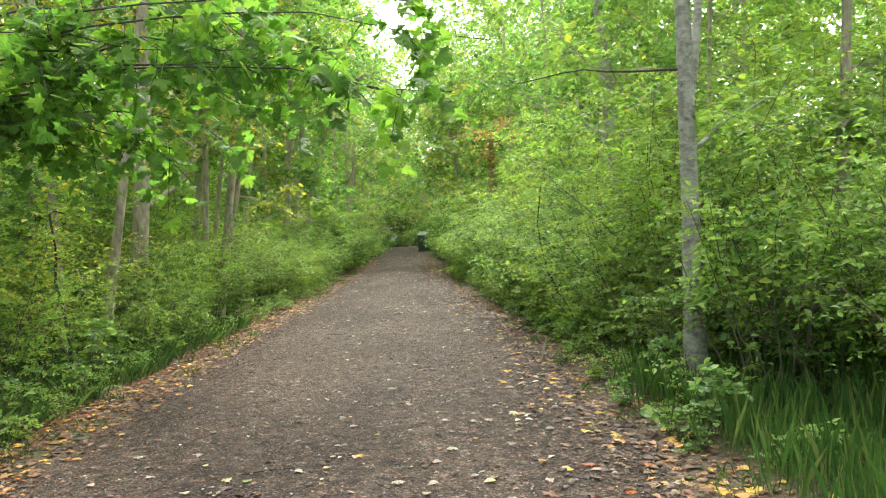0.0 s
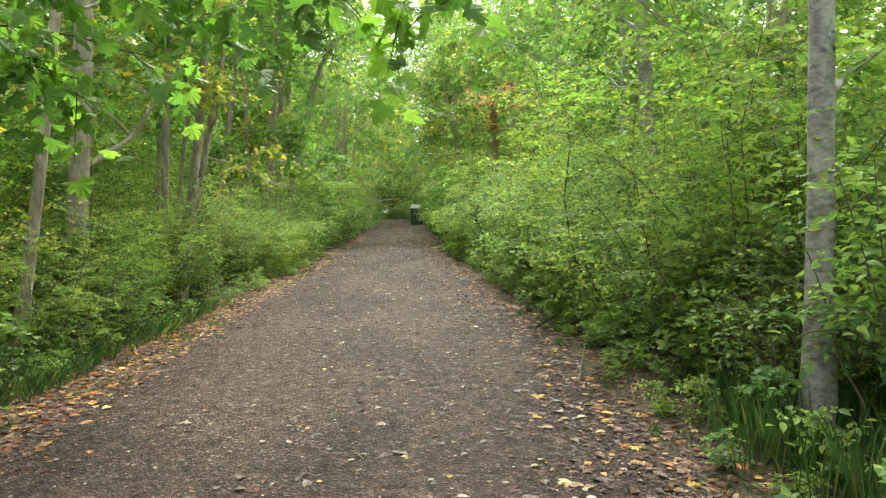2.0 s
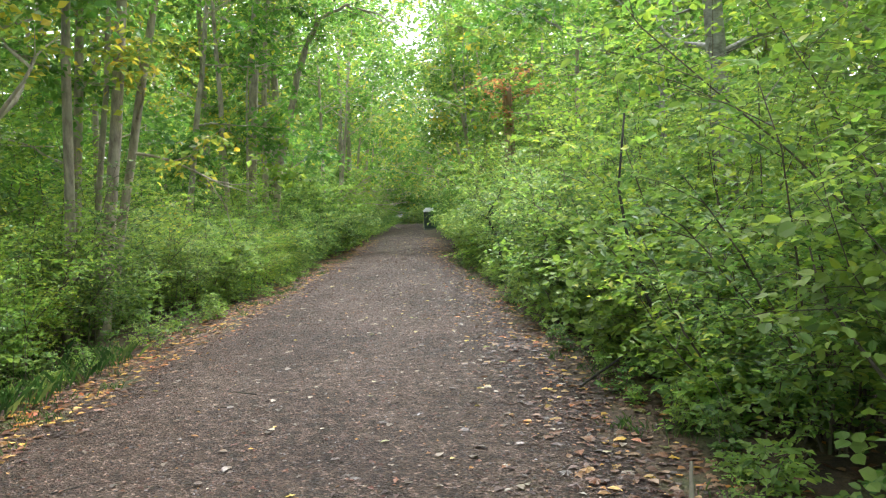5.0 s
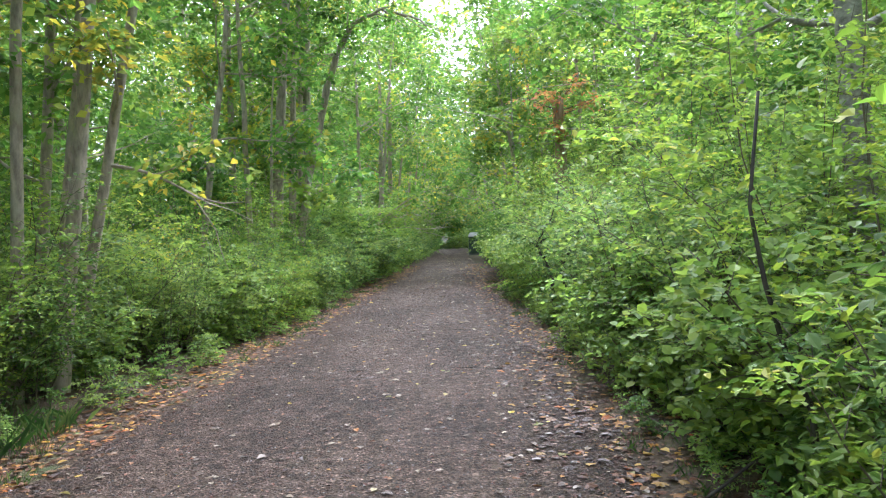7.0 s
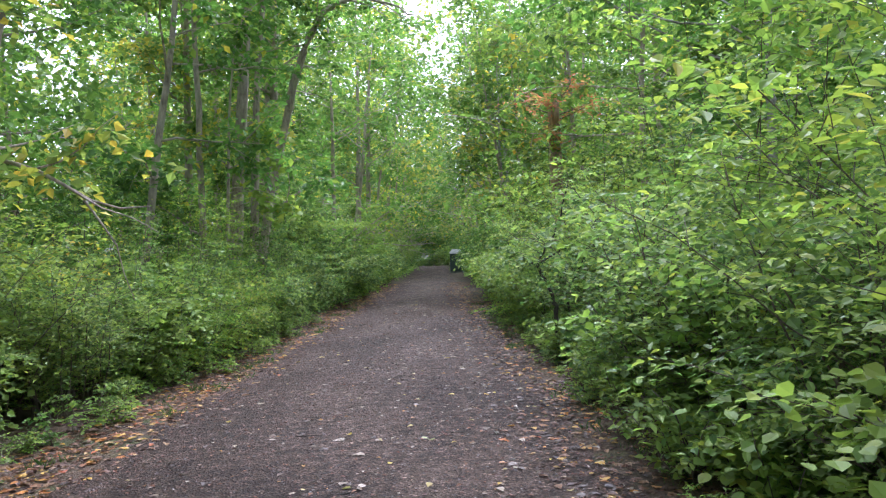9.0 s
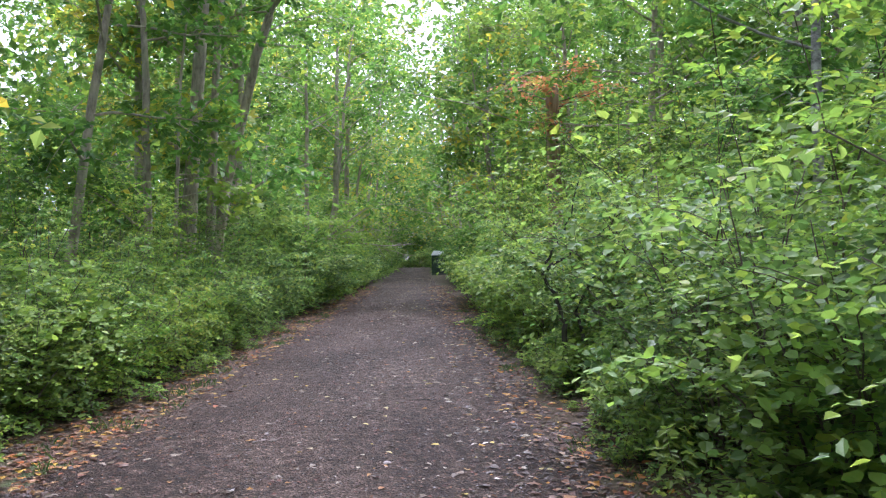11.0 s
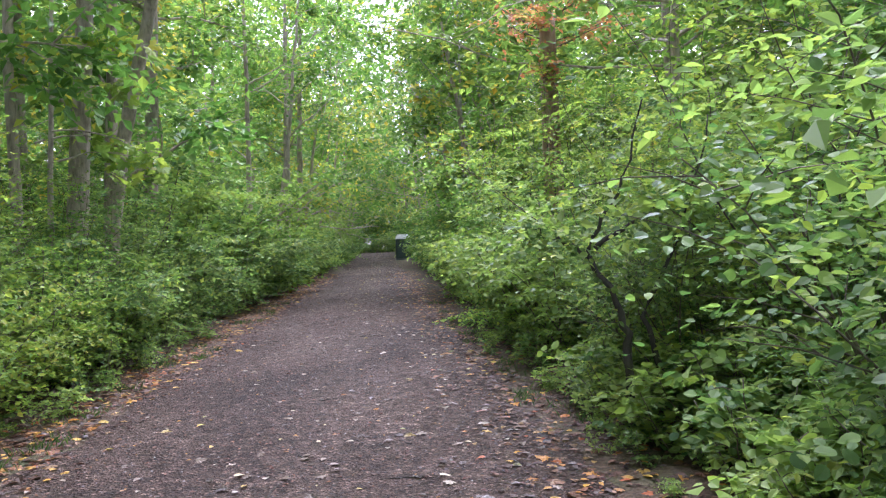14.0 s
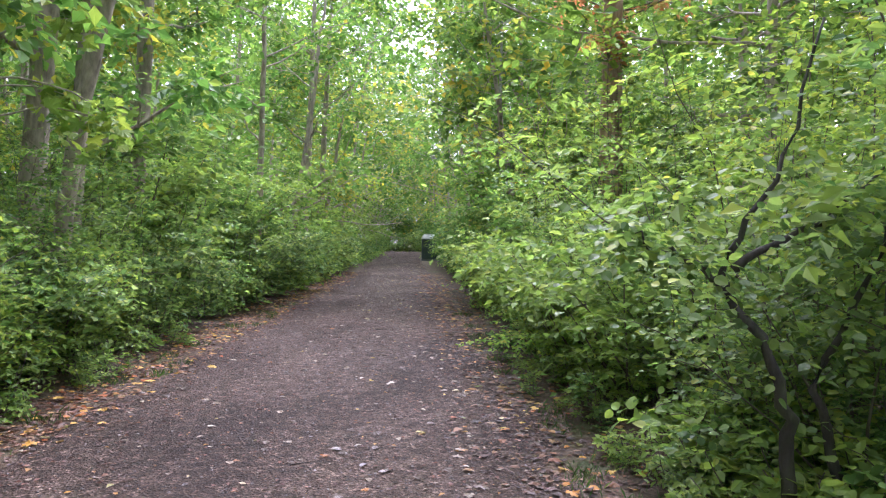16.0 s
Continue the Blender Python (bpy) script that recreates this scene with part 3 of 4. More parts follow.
spread(limes, [(-4.2, 7.6, 0.36), (-4.3, 9.0, 0.4), (-4.3, 11.4, 0.42), (-4.3, 12.9, 0.45), (-5.4, 7.4, 0.7), (-6.6, 9.6, 0.85), (-5.9, 10.9, 0.8), (-5.5, 13.4, 0.75), (-7.4, 11.6, 1.0), (-6.6, 13.6, 0.9), (-4.9, 14.2, 0.5), (-5.2, 16.9, 0.7), (2.9, 9.2, 0.85), (2.6, 12.8, 0.8), (2.3, 23.6, 0.85)])
bare = new("dead_sapling")
bare.matrix_basis = pose(-4.15, 8.3, 0)
st = np.array(((0.06, 0, -0.05), (0.05, 0, 0.5), (0.0, 0, 0.85), (-0.07, 0, 1.15), (-0.05, 0, 1.5), (-0.1, 0, 1.9), (-0.06, 0.02, 1.93), (0.06, 0.03, 1.9)))
part_mesh("stem", mesh_of("stem", *tube(st, np.linspace(0.022, 0.008, 8), 7, 0.06), BARK_DARK, True), bare)
part_mesh("limb", mesh_of("limb", *tube(bend((-0.06, 0, 1.4), (0.8, 0, 0.4), 0.35, 5, 0.2), np.linspace(0.008, 0.003, 5), 5), BARK_DARK, True), bare)
tagged(bare, "thin dark crooked dead sapling stem", "sapling")
lime = [shrub("shrub", "yellow-green leafy shrub at the path side", shrub_meshes(1.8, 0.85, 7, 240, 11, 0.07, OVAL, LEAF_LIME, 0.08), "shrubs along the path")]
spread(lime, [(-4.2, 19.4, 0.8), (-4.2, 20.4, 0.85), (-4.45, 24.7, 0.85), (-4.6, 26.0, 0.85), (-4.75, 21.9, 1.0), (-4.8, 23.1, 1.05), (-4.25, 21.4, 0.85), (-4.3, 22.5, 0.8), (-4.4, 23.6, 0.75), (1.95, 10.4, 0.85), (-4.5, 13.2, 0.6), (1.2, 26.2, 0.95), (0.9, 28.0, 1.0)])
round_shrub = [shrub("shrub", "shrub with broad round bright green leaves", shrub_meshes(2.4, 0.9, 8, 250, 9, 0.054, ROUND, LEAF_SHRUB, 0.15), "shrubs along the path")]
spread(round_shrub, [(1.75, 20.9, 0.8), (1.5, 21.9, 0.75), (1.7, 15.9, 0.95), (1.85, 17.2, 1.05), (2.0, 18.5, 1.0), (2.1, 19.7, 1.0), (2.0, 13.9, 0.9)])
spread(shr_mid, both_sides(24, 36, 0.9, 0.9, 1.2, 0.75, 1.1) + both_sides(5, 30, 1.1, 2.0, 3.2, 0.9, 1.4, (1,)) + both_sides(6, 30, 1.1, 2.0, 4.0, 0.6, 0.95, (-1,)))
spread(shr_far, [(-8.6, 104, 1.1), (-7.4, 106, 1.3), (-6.2, 105, 1.2), (-5.0, 104, 1.2), (-4.0, 106, 1.3), (-0.35, 71.2, 0.95), (-0.1, 69.3, 0.9), (-1.7, 73.2, 0.9)] + both_sides(36, 100, 1.5, 0.8, 1.1, 0.75, 1.1, (-1,)) + both_sides(36, 60, 1.5, 1.35, 1.7, 0.75, 1.0, (1,)) + both_sides(74, 100, 1.6, 1.0, 1.5, 0.75, 1.0, (1,)) + both_sides(11, 34, 3.6, 4.5, 9, 0.9, 1.3) + both_sides(-9, 3, 1.6, 2.2, 5.5, 0.8, 1.2))
spread(low_near, both_sides(4.8, 28, 0.5, 0.35, 0.75, 0.6, 1.1, (1,)) + both_sides(3.5, 28, 0.36, 0.4, 0.9, 0.5, 1.0, (-1,)) + both_sides(17.5, 22, 0.28, 0.45, 1.5, 0.7, 1.15, (1,)) + both_sides(5, 27, 0.55, 0.15, 0.4, 0.35, 0.6, (1,)) + both_sides(10, 22, 0.4, 0.55, 1.1, 0.9, 1.35, (1,)) + both_sides(3, 14, 0.3, 1.0, 3.0, 0.9, 1.5, (-1,)))

broad_low = [shrub("low_plant", "low plant with broad bright green leaves at the verge", shrub_meshes(0.6 + 0.2 * i, 0.42, 6, 66, 6, 0.085, (ROUND, BROAD)[i], LEAF_BRIGHT, 0.15, 0.005), "low plants along the verge") for i in range(2)]
spread(broad_low, both_sides(17.8, 22.5, 0.3, 0.6, 1.2, 0.7, 1.1, (1,)) + both_sides(18, 21.5, 0.35, 1.2, 1.9, 0.9, 1.4, (1,)) + both_sides(10, 16, 0.5, 0.55, 1.1, 0.7, 1.1, (1,)))

# ---- distant wood that closes the view all round ----
k = 34000
ang = R.uniform(0, 2 * np.pi, k)
rx, ry = R.uniform(24, 34, k), R.uniform(72, 84, k)
at = np.stack([np.cos(ang) * rx - 1, 40 + np.sin(ang) * ry, R.uniform(0, 1, k) * (13 + 4 * np.sin(ang * 23) + 2 * np.sin(ang * 61))], -1)
v, t = leaves(at, R.standard_normal((len(at), 3)), R.uniform(0.65, 1.3, len(at)), KITE, 0.9)
tagged(new("far_woods", mesh_of("far_woods", v, t, LEAF_TREE)), "distant green wood closing the view", "woodland", kind="stuff")

# crowns deeper in the wood, beyond the trees that can be told apart
def crowns_beyond(x0, x1, y0, y1, z0, z1, k, s0, s1, open_path):
    at = np.stack([R.uniform(x0, x1, k), R.uniform(y0, y1, k), z0 + (z1 - z0) * R.uniform(0, 1, k)], -1)
    clump = np.sin(at[:, 0] * 0.9 + 1.3 * np.sin(at[:, 1] * 0.5)) + np.sin(at[:, 1] * 0.8 + at[:, 2] * 0.5) + np.sin(at[:, 2] * 1.1 + at[:, 0] * 0.4)
    ok = clump > -0.5
    if open_path:
        mid = (left_edge(at[:, 1]) + right_edge(at[:, 1])) / 2
        ok &= (np.abs(at[:, 0] - mid) > 2.2) | (at[:, 2] > 4.2)
    if z1 > 20:
        ok = (clump > -1.3) & (at[:, 2] < 0.21 * at[:, 1]) | (clump > -1.3) & (np.abs(at[:, 0] + 0.053 * at[:, 1] - 0.6) > 2.4 + 0.8 * np.sin(at[:, 2] * 0.7))
    at = at[ok]
    return leaves(at, R.standard_normal((len(at), 3)) * [1, 1, 0.6], R.uniform(s0, s1, len(at)), KITE, 0.8)


fill = [crowns_beyond(-26, 18, 50, 108, 3.2, 17, 52000, 0.28, 0.55, True), crowns_beyond(-27, -13, 8, 50, 1.5, 18, 26000, 0.22, 0.45, False), crowns_beyond(8, 25, 4, 50, 1.5, 18, 26000, 0.22, 0.45, False), crowns_beyond(-34, 26, 62, 108, 7, 30, 60000, 0.35, 0.65, False), crowns_beyond(-13, 0, 107, 114, 0, 7, 9000, 0.3, 0.5, False), crowns_beyond(-15, -7, 24, 52, 5.5, 17, 18000, 0.16, 0.34, False), crowns_beyond(5.5, 11, 24, 52, 5.5, 17, 16000, 0.16, 0.34, False), crowns_beyond(-24, -9, 6, 30, 0.8, 6, 10000, 0.18, 0.36, False)]
tagged(new("far_crowns", mesh_of("far_crowns", *join(fill), LEAF_TREE)), "green crowns of the deeper wood", "woodland", kind="stuff")

# ---- maple limb hanging over the path ----
maple = new("maple_tree")
maple.matrix_basis = pose(-5.6, 7.6, 0)
tp = bend((0, 0, -0.1), (0.02, 0.02, 1), 9, 10, 0.03)
part_mesh("trunk", mesh_of("trunk", *tube(tp, np.linspace(0.17, 0.05, 10), 12, 0.04), BARK_BROWN, True), maple)
wood, fol = [], []
for z0, tx, ty, tz in ((2.4, 1.4, 0.0, 2.9), (2.3, 2.2, -0.2, 2.6), (2.5, 3.0, 0.2, 2.5), (2.6, 3.7, 0.4, 2.6), (2.8, 4.3, 0.0, 2.8), (2.9, 2.6, -0.6, 3.1), (3.0, 3.4, -0.4, 3.3), (3.1, 4.6, -0.6, 3.2), (2.9, 5.2, -0.8, 2.85), (3.0, 5.8, -1.0, 2.75), (3.3, 6.1, -1.0, 3.3), (3.4, 1.8, 0.4, 3.5), (3.6, 4.1, 0.2, 3.7), (3.5, 5.4, -0.6, 3.6)):
    b = np.array([0.02 * z0, 0.02 * z0, z0])
    e2 = np.array([tx, ty, tz])
    f = np.linspace(0, 1, 9)[:, None]
    s = b + (e2 - b) * f + np.array([0, 0, 1.0]) * 0.3 * np.sin(f * np.pi) + 0.09 * R.standard_normal((9, 3)) * f
    limb = [tube(s, np.linspace(0.015, 0.004, 9), 6)]
    m = 15
    q, d = along(s, R.uniform(0.3, 1, m))
    w = unit(0.6 * d + R.standard_normal((m, 3)) * [0.8, 0.8, 0.5] - [0, 0, 0.25])
    ln = R.uniform(0.3, 0.7, m)
    for i in range(m):
        tip = q[i] + w[i] * ln[i] - np.array([0, 0, 0.3 * ln[i]])
        limb.append(tube(np.array([q[i], (q[i] + tip) / 2 + [0, 0, 0.03], tip]), [0.005, 0.004, 0.002], 4))
    wood.append(join(limb))
    fol.append(spray(q, w, ln, 9, 0.185, MAPLE, 1.1, 0.7))
for w in wood:
    part_mesh("limb", mesh_of("limb", *w, BARK_DARK, True), maple)
part_mesh("crown", mesh_of("crown", *join(fol), LEAF_MAPLE), maple, "large lobed dark green leaves")
tagged(maple, "maple with large lobed leaves hanging over the path", "tree", "woodland trees")

# ---- thin tree whose stem bows out over the path ----
bow = new("tree")
bow.matrix_basis = pose(-4.75, 25.5, 0)
s = np.array(((0, 0, -0.1), (0.2, 0, 1.4), (0.4, 0, 2.8), (0.85, -0.2, 4.4), (1.3, -0.4, 5.8), (1.75, -0.5, 6.5), (2.4, -0.6, 6.75), (3.1, -0.7, 6.55), (3.8, -0.8, 6.15)))
f = np.linspace(0, 8, 33)
s = np.stack([np.interp(f, np.arange(9), s[:, i]) for i in range(3)], -1) + 0.02 * R.standard_normal((33, 3))
part_mesh("trunk", mesh_of("trunk", *tube(s, np.interp(f, (0, 4, 5, 8), (0.11, 0.075, 0.05, 0.012)), 9, 0.03), BARK_BROWN, True), bow)
q = []
for i in range(12):
    b, d = along(s, R.uniform(0.45, 0.98, 1))
    s2 = bend(b[0], d[0] * 0.5 + R.standard_normal(3) * [1, 1, 0.6] + [0, 0, 0.3], R.uniform(0.6, 1.7), 6, 0.15)
    part_mesh("limb", mesh_of("limb", *tube(s2, np.linspace(0.022, 0.004, 6), 5), BARK_BROWN, True), bow)
    q.append(along(s2, R.uniform(0.3, 1, 10))[0])
q = np.concatenate(q)
part_mesh("crown", mesh_of("crown", *spray(q, R.standard_normal((len(q), 3)) * [1, 1, 0.4], 0.45, 9, 0.11, OVAL), LEAF_TREE), bow)
tagged(bow, "thin tree bowing its bare stem over the path", "tree", "woodland trees")

# pale broad-leaved branch reaching out of the left wood
sprig = new("tree")
sprig.matrix_basis = pose(-5.1, 25.0, 0)
s = bend((0, 0, -0.1), (0.02, 0, 1), 6.5, 9, 0.03)
part_mesh("trunk", mesh_of("trunk", *tube(s, np.linspace(0.05, 0.015, 9), 8, 0.03), BARK_BROWN, True), sprig)
q, w = [], []
for z0, dx, dz in ((2.6, 1.1, 0.5), (3.0, 1.4, 0.4), (3.4, 1.2, 0.5), (3.8, 0.9, 0.5), (4.2, 1.3, 0.3), (2.9, 0.7, 0.2)):
    s2 = bend((0.02 * z0, 0, z0), (dx, R.uniform(-0.5, 0.3), dz), dx, 6, 0.12, -0.5)
    part_mesh("limb", mesh_of("limb", *tube(s2, np.linspace(0.014, 0.004, 6), 5), BARK_BROWN, True), sprig)
    b, d = along(s2, R.uniform(0.4, 1, 8))
    q.append(b)
    w.append(d + 0.5 * R.standard_normal(d.shape))
part_mesh("crown", mesh_of("crown", *spray(np.concatenate(q), np.concatenate(w), 0.35, 5, 0.17, MAPLE, 0.8, 0.6), LEAF_LIME), sprig, "broad pale green leaves")
tagged(sprig, "slim tree with broad pale drooping leaves", "tree", "woodland trees")

# ---- bare brown stub with orange foliage, far right of the path ----
dead = new("tree")
dead.matrix_basis = pose(2.0, 28.6, 0)
tp = bend((0, 0, -0.1), (0, 0, 1), 5.3, 9, 0.02)
part_mesh("trunk", mesh_of("trunk", *tube(tp, np.linspace(0.2, 0.14, 9), 12, 0.05), WOOD, True), dead)
wood, q = [], []
for i in range(11):
    b = np.array([0, 0, R.uniform(3.8, 5.2)])
    s = bend(b, (R.uniform(-1, 1), R.uniform(-1.2, 0.1), 0.28), R.uniform(0.8, 1.5), 5, 0.15)
    wood.append(tube(s, np.linspace(0.02, 0.004, 5), 4))
    q.append(along(s, R.uniform(0.3, 1, 9))[0])
q = np.concatenate(q)
for w in wood:
    part_mesh("limb", mesh_of("limb", *w, TWIG, True), dead)
part_mesh("crown", mesh_of("crown", *spray(q, R.standard_normal((len(q), 3)) * [1, 1, 0.4], 0.4, 8, 0.11, KITE), LEAF_ORANGE), dead, "withered orange leaves")
tagged(dead, "broken brown trunk with withered orange leaves", "tree", "woodland trees")

# ---- thin bare stems under the leaves beside the grey trunk ----
brush = new("bare_shrub")
brush.matrix_basis = pose(2.75, 6.5, 0)
tips = []
for i in range(15):
    a = R.uniform(0, 2 * np.pi)
    st = bend((0.25 * math.cos(a), 0.2 * math.sin(a), -0.04), (0.4 * math.cos(a), 0.3 * math.sin(a), 1), R.uniform(1.3, 2.3), 8, 0.12)
    part_mesh("stem", mesh_of("stem", *tube(st, np.linspace(0.011, 0.003, 8), 5), TWIG, True), brush)
    tips.append(along(st, R.uniform(0.6, 1, 14))[0])
q = np.concatenate(tips)
part_mesh("foliage", mesh_of("foliage", *spray(q, R.standard_normal((len(q), 3)) * [1, 1, 0.3], 0.4, 9, 0.075, OVAL), LEAF_BRIGHT), brush)
tagged(brush, "shrub with many thin bare brown stems", "shrub")

# ---- crooked dark-stemmed shrub ----
crook = new("crooked_shrub")
crook.matrix_basis = pose(1.02, 20.45, 0)
wood, tips = [], []
for pts, r0 in (
    (((0.03, 0, -0.05), (0.0, 0, 0.4), (0.02, 0.0, 0.72), (-0.04, 0.0, 0.95), (-0.2, 0.2, 1.28), (-0.2, 0.22, 1.36), (-0.06, 0.25, 1.6), (0.12, 0.3, 1.95), (0.3, 0.35, 2.5)), 0.04),
    (((-0.2, 0.2, 1.3), (-0.34, 0.25, 1.4), (-0.5, 0.3, 1.43), (-0.62, 0.3, 1.55)), 0.018),
    (((0.25, 0.1, -0.05), (0.28, 0.1, 0.5), (0.15, 0.1, 0.85), (0.35, 0.15, 1.2), (0.55, 0.2, 1.7), (0.7, 0.2, 2.3)), 0.032),
    (((-0.18, 0.22, 1.36), (0.1, 0.2, 1.5), (0.5, 0.3, 1.75), (0.9, 0.3, 2.2)), 0.022),
):
    s = np.array(pts)
    f = np.linspace(0, len(s) - 1, 3 * len(s))
    s = np.stack([np.interp(f, np.arange(len(s)), s[:, i]) for i in range(3)], -1)
    wood.append(tube(s + 0.012 * R.standard_normal(s.shape), r0 * (1 - 0.85 * np.linspace(0, 1, len(s)) ** 0.8), 8, 0.07))
    tips.append(along(s, R.uniform(0.4, 1, 60))[0])
q = np.concatenate(tips)
q = q[q[:, 2] > 0.95]
for w in wood:
    part_mesh("stem", mesh_of("stem", *w, BARK_DARK, True), crook, "dark crooked stem")
part_mesh("foliage", mesh_of("foliage", *spray(q, R.standard_normal((len(q), 3)) * [1, 1, 0.3], 0.45, 10, 0.05, ROUND), LEAF_SHRUB), crook)
tagged(crook, "crooked dark-stemmed shrub beside the path", "shrub")

# ---- grass, litter, gravel ----


def blades(x, y, h, wide=0.0028, lean=0.25):
    k = len(x)
    a = R.uniform(0, 2 * np.pi, k)
    b = np.stack([x, y, rise(x, y) - 0.01], -1)
    s = np.stack([np.cos(a), np.sin(a), np.zeros(k)], -1) * wide
    ln = np.stack([R.normal(0, lean, k), R.normal(0, lean, k), np.ones(k)], -1) * h[:, None]
    v = np.stack([b - s, b + s, b + ln * 0.55 + s * 0.8, b + ln * [1.5, 1.5, 0.95]], 1).reshape(-1, 3)
    i = np.arange(k)[:, None] * 4
    return v, np.concatenate([i + [0, 1, 2], i + [0, 2, 3]], 1).reshape(-1, 3)


y = R.uniform(3.5, 8.5, 5000)
gr = [blades(right_edge(y) + 0.5 + R.uniform(0, 2.2, 5000), y, R.uniform(0.08, 0.26, 5000))]
y = np.repeat(R.uniform(2.5, 7.4, 170), 26) + R.normal(0, 0.1, 4420)
gr.append(blades(right_edge(y) + 0.32 + np.repeat(R.uniform(0, 1.9, 170), 26) + R.normal(0, 0.1, 4420), y, R.uniform(0.12, 0.5, 4420), 0.0016, 0.1))
y = R.uniform(2.5, 14, 8000)
gr.append(blades(left_edge(y) - 0.4 - R.uniform(0, 1, 8000) ** 1.3 * 3, y, R.uniform(0.08, 0.28, 8000)))
for side in (-1, 1):
    y = np.repeat(R.uniform(2, 34, 50), 45) + R.normal(0, 0.12, 2250)
    o = np.repeat(R.uniform(-0.05, 0.35, 50), 45) + R.normal(0, 0.07, 2250)
    gr.append(blades(left_edge(y) - o if side < 0 else right_edge(y) + o, y, R.uniform(0.03, 0.1, 2250)))
tagged(new("grass", mesh_of("grass", *join(gr), GRASS)), "thin green grass along the verges", "grass", kind="stuff")


def litter(x, y, size, shape):
    a = R.uniform(0, 2 * np.pi, len(x))
    at = np.stack([x, y, floor_height(x, y) + R.uniform(0.005, 0.014, len(x))], -1)
    return leaves(at, np.stack([np.cos(a), np.sin(a), R.normal(0, 0.06, len(x))], -1), size, shape, 0.13)


CURL = (OVAL[0] * [1.3, 1, 1.0], OVAL[1])
LOBED = (MAPLE[0] * [1, 1, 1.6], MAPLE[1])
lit = []
for side in (-1, 1):
    k = 10500 if side < 0 else 6500
    y = 2 + 48 * R.uniform(0, 1, k) ** 1.25
    o = R.normal(0.28, 0.27, k) if side < 0 else R.normal(0.02, 0.33, k)
    x = left_edge(y) - o if side < 0 else right_edge(y) + o
    half = k * 2 // 3
    lit.append(litter(x[:half], y[:half], R.uniform(0.03, 0.08, half), CURL))
    lit.append(litter(x[half:], y[half:], R.uniform(0.05, 0.12, k - half), LOBED))
    k = 2600
    y = R.uniform(2, 40, k)
    o = R.uniform(0.3, 4, k)
    lit.append(litter(left_edge(y) - o if side < 0 else right_edge(y) + o, y, R.uniform(0.05, 0.11, k), CURL))
tagged(new("leaf_litter", mesh_of("leaf_litter", *join(lit), LEAF_FALLEN)), "brown and yellow fallen leaves along both verges", "leaves", kind="stuff")
yel = []
for side, k, off, wide in ((-1, 1700, 0.22, 0.24), (1, 500, 0.0, 0.28)):
    y = 2 + 44 * R.uniform(0, 1, k) ** 1.25
    o = R.normal(off, wide, k)
    x = left_edge(y) - o if side < 0 else right_edge(y) + o
    yel.append(litter(x[::2], y[::2], R.uniform(0.04, 0.1, len(x[::2])), CURL))
    yel.append(litter(x[1::2], y[1::2], R.uniform(0.06, 0.13, len(x[1::2])), LOBED))
tagged(new("yellow_leaves", mesh_of("yellow_leaves", *join(yel), LEAF_YELLOW)), "fresh yellow and orange fallen leaves along the verges", "leaves", kind="stuff")
mulch = []
for side in (-1, 1):
    k = 11000
    y = 2 + 40 * R.uniform(0, 1, k) ** 1.3
    o = R.normal(0.0, 0.42, k)
    x = left_edge(y) - o if side < 0 else right_edge(y) + o
    mulch.append(litter(x, y, 0.014 + 0.035 * R.uniform(0, 1, k) ** 2, KITE))
k = 20000
y = 2 + 34 * R.uniform(0, 1, k) ** 1.4
x = left_edge(y) + R.uniform(0, 1, k) * (right_edge(y) - left_edge(y))
mulch.append(litter(x, y, 0.01 + 0.042 * R.uniform(0, 1, k) ** 2.2, KITE))
tagged(new("leaf_mulch", mesh_of("leaf_mulch", *join(mulch), MULCH)), "crumbled reddish brown leaf fragments", "leaves", kind="stuff")
k = 3900
y = 1.5 + 60 * R.uniform(0, 1, k) ** 1.3
u = np.clip(R.beta(1.5, 1.0, k), 0.02, 0.98)
x = left_edge(y) + u * (right_edge(y) - left_edge(y))
tagged(new("scattered_leaves", mesh_of("scattered_leaves", *join([litter(x[:3400], y[:3400], 0.02 + 0.06 * R.uniform(0, 1, 3400) ** 1.5, CURL), litter(x[3400:], y[3400:], R.uniform(0.045, 0.11, 500), LOBED)]), LEAF_PALE)), "pale and yellow leaves scattered on the path", "leaves", kind="stuff")

OCTA = (np.array([[1, 0, 0], [-1, 0, 0], [0, 1, 0], [0, -1, 0], [0, 0, 0.7], [0, 0, -0.5]]) * 0.5, np.array([[0, 2, 4], [2, 1, 4], [1, 3, 4], [3, 0, 4]]))
k = 32000
y = 2 + 26 * R.uniform(0, 1, k) ** 1.5
x = left_edge(y) + R.uniform(0, 1, k) ** 0.8 * (right_edge(y) - left_edge(y))
at = np.stack([x, y, floor_height(x, y)], -1)
a = R.uniform(0, 2 * np.pi, k)
v, t = leaves(at, np.stack([np.cos(a), np.sin(a), 0 * a], -1), 0.006 + 0.022 * R.uniform(0, 1, k) ** 3, OCTA, 0.3)
tagged(new("gravel", mesh_of("gravel", v, t, STONE)), "small grey stones in the packed path", "gravel", kind="stuff")

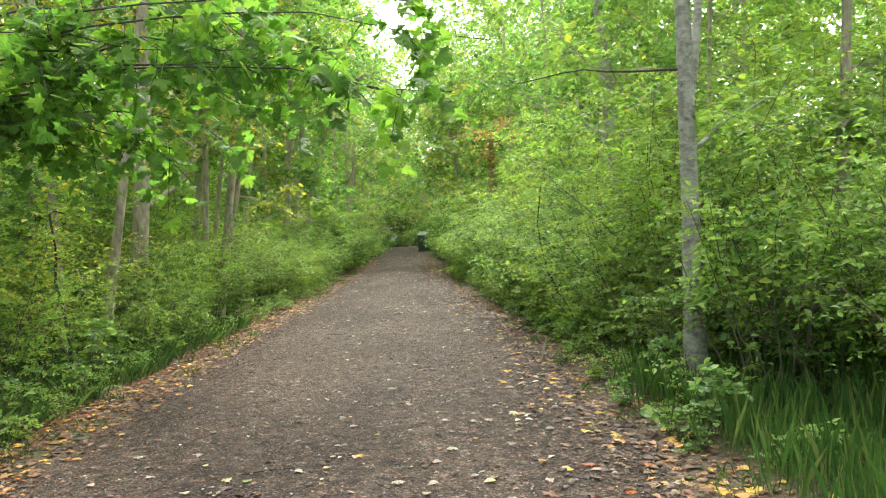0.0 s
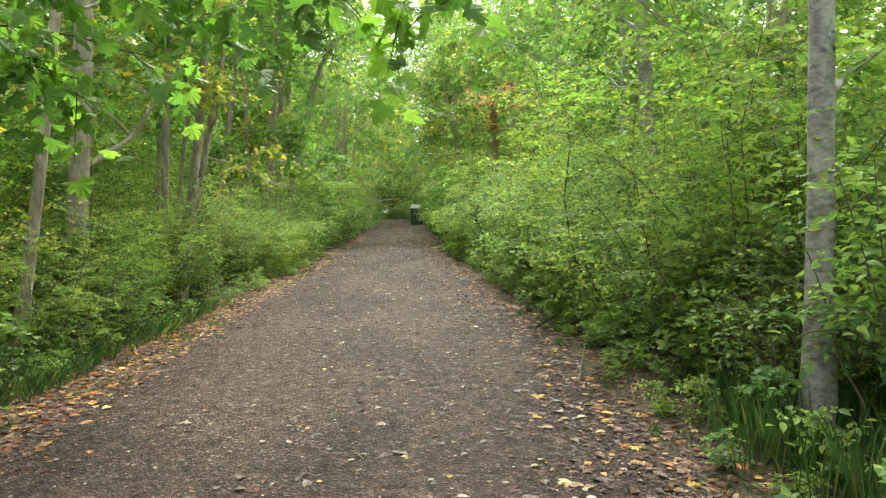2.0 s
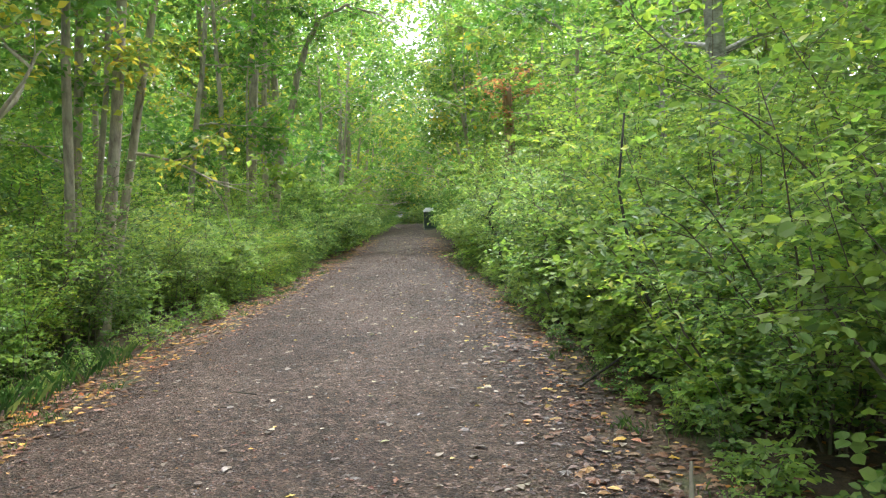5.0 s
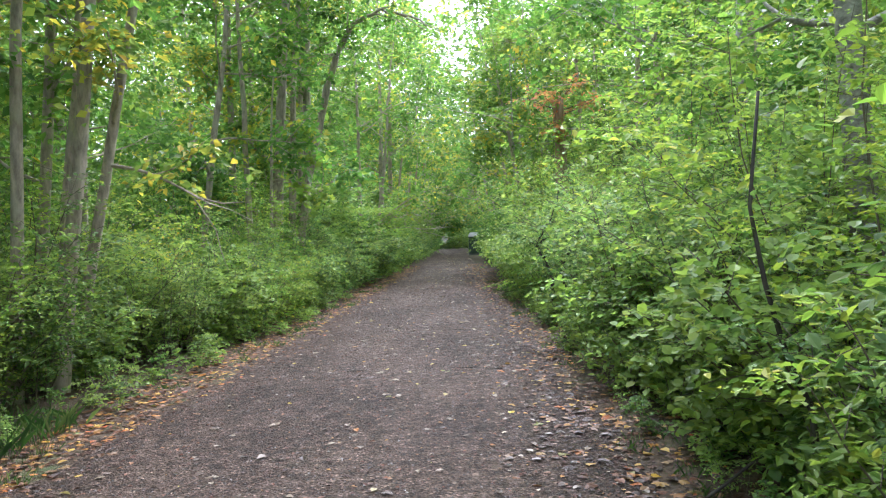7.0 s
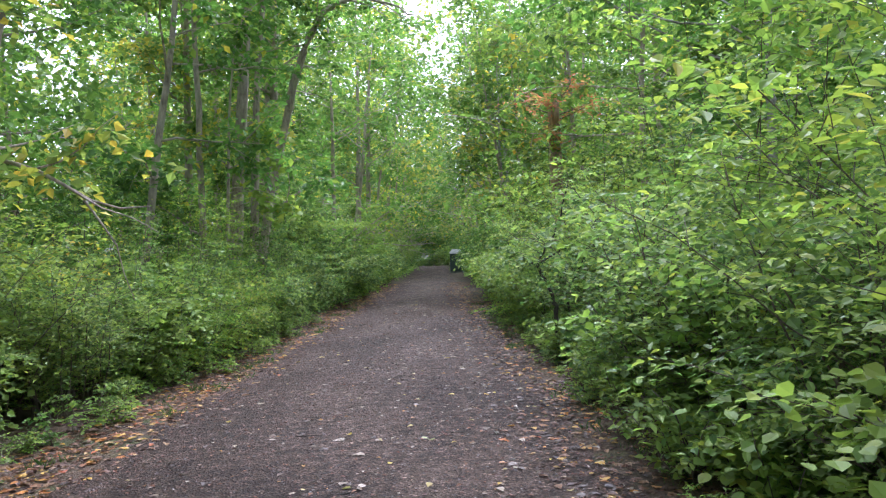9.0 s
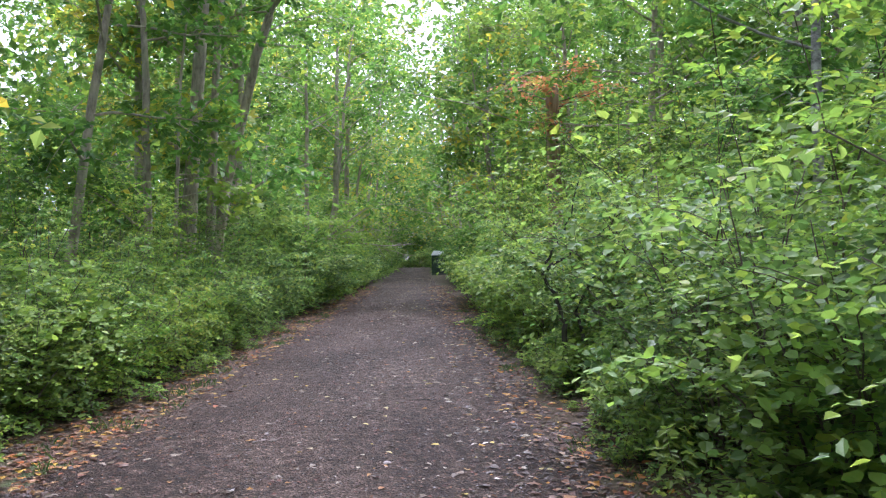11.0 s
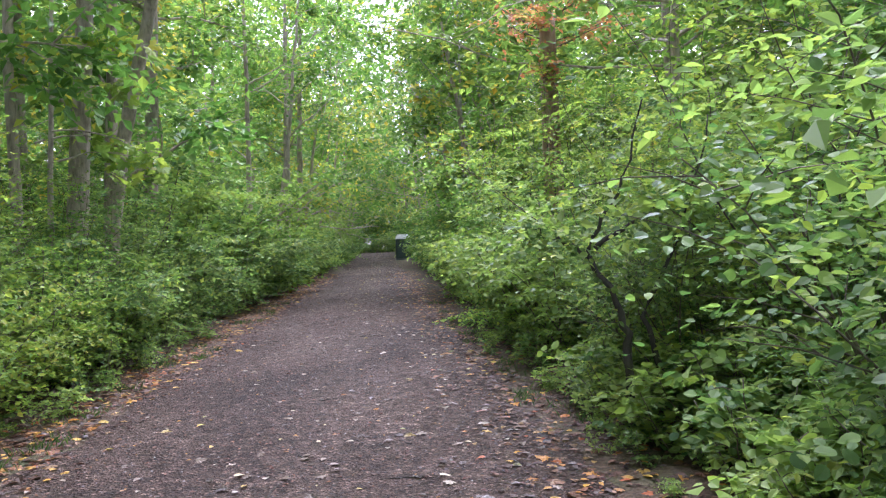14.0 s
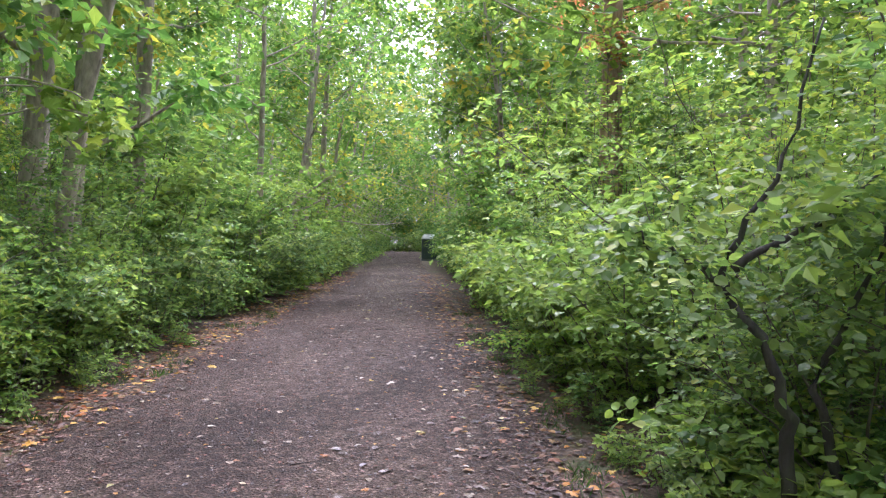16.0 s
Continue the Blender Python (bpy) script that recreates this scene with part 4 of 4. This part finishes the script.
# twigs and sticks lying on the path
for i in range(60):
    y0 = 2 + 28 * R.uniform() ** 1.2
    x0 = left_edge(y0) + R.uniform(0.05, 0.98) * (right_edge(y0) - left_edge(y0))
    a = R.uniform(0, np.pi)
    s = bend((0, 0, 0), (math.cos(a), math.sin(a), 0), R.uniform(0.08, 0.35), 5, 0.15)
    s[:, 2] = 0.004
    ob = new("twig", mesh_of("twig", *tube(s, np.linspace(0.005, 0.002, 5), 5), BARK_DARK, True))
    ob.location = (x0, y0, float(floor_height(np.array(x0), np.array(y0))))
    tagged(ob, "thin dark twig lying on the path", "twig", "twigs on the path")


def log_piece(x, y, z, way, length, r, mat, label):
    s = bend((0, 0, 0), way, length, 6, 0.05)
    ob = new("fallen_branch", mesh_of("fallen_branch", *tube(s, np.linspace(r, r * 0.7, 6), 9, 0.08), mat, True))
    ob.location = (x, y, z)
    return tagged(ob, label, "branch")


log_piece(1.04, 8.55, 0.01, (0.3, 0.75, 0.42), 0.5, 0.013, TWIG, "grey broken branch leaning out of the thicket")
log_piece(2.06, 11.85, 0.03, (-0.12, 0.5, 0.16), 0.55, 0.058, BARK_BROWN, "pale weathered log end among the shrubs")
log_piece(1.08, 11.55, 0.015, (0.7, 0.5, 0.3), 0.75, 0.011, BARK_DARK, "thin dark broken stick leaning out of the thicket")
dark = new("dark_sapling")
dark.matrix_basis = pose(1.72, 11.5, 0)
st = np.array(((0, 0, -0.05), (0, 0, 0.3), (-0.02, 0, 0.55), (-0.14, 0, 0.85), (-0.23, 0, 1.2), (-0.28, 0.05, 1.6), (-0.2, 0.1, 2.2)))
part_mesh("stem", mesh_of("stem", *tube(st, np.linspace(0.022, 0.008, 7), 7, 0.06), BARK_DARK, True), dark)
q = along(st, R.uniform(0.6, 1, 24))[0]
part_mesh("foliage", mesh_of("foliage", *spray(q, R.standard_normal((24, 3)) * [1, 1, 0.3], 0.4, 8, 0.07, OVAL), LEAF_SHRUB), dark)
tagged(dark, "dark bent sapling stem beside the path", "sapling")

# ---- green cabin with a white roof beside the path ----


def block(sx, sy, sz, at, bevel=0.02):
    bm = bmesh.new()
    bmesh.ops.create_cube(bm, size=1, matrix=Matrix.Translation(at) @ Matrix.Diagonal((sx, sy, sz, 1)))
    bmesh.ops.bevel(bm, geom=list(bm.edges), offset=bevel, segments=2, affect="EDGES")
    return bm


def part(name, bm, mat, parent, label=""):
    me = bpy.data.meshes.new(name)
    bm.to_mesh(me)
    bm.free()
    me.materials.append(mat)
    ob = new(name, me)
    ob.parent = parent
    return tagged(ob, label)


cabin = new("portable_toilet")
cabin.matrix_basis = pose(-1.75, 70.6, 0, 0, 0, 4)
part("base", block(1.08, 1.08, 0.14, (0, 0, 0.05)), CABIN_GREY, cabin)
part("body", block(1.0, 1.0, 1.4, (0, 0, 0.8)), CABIN_GREEN, cabin)
door = part("door", block(0.7, 0.04, 1.28, (0, -0.51, 0.78), 0.01), CABIN_GREEN, cabin)
part("handle", block(0.04, 0.05, 0.14, (0.28, -0.54, 0.85), 0.008), CABIN_GREY, door)
for sx in (-1, 1):
    part("corner_post", block(0.08, 0.08, 1.4, (sx * 0.48, -0.48, 0.8), 0.015), CABIN_GREEN, cabin)
bm = block(1.1, 1.1, 0.36, (0, 0, 1.68), 0.05)
for vert in bm.verts:
    if vert.co.z > 1.7:
        vert.co.x *= 0.72
        vert.co.y *= 0.6
part("roof", bm, CABIN_WHITE, cabin, "white domed roof")
tagged(cabin, "dark green portable toilet with white roof", "toilet")
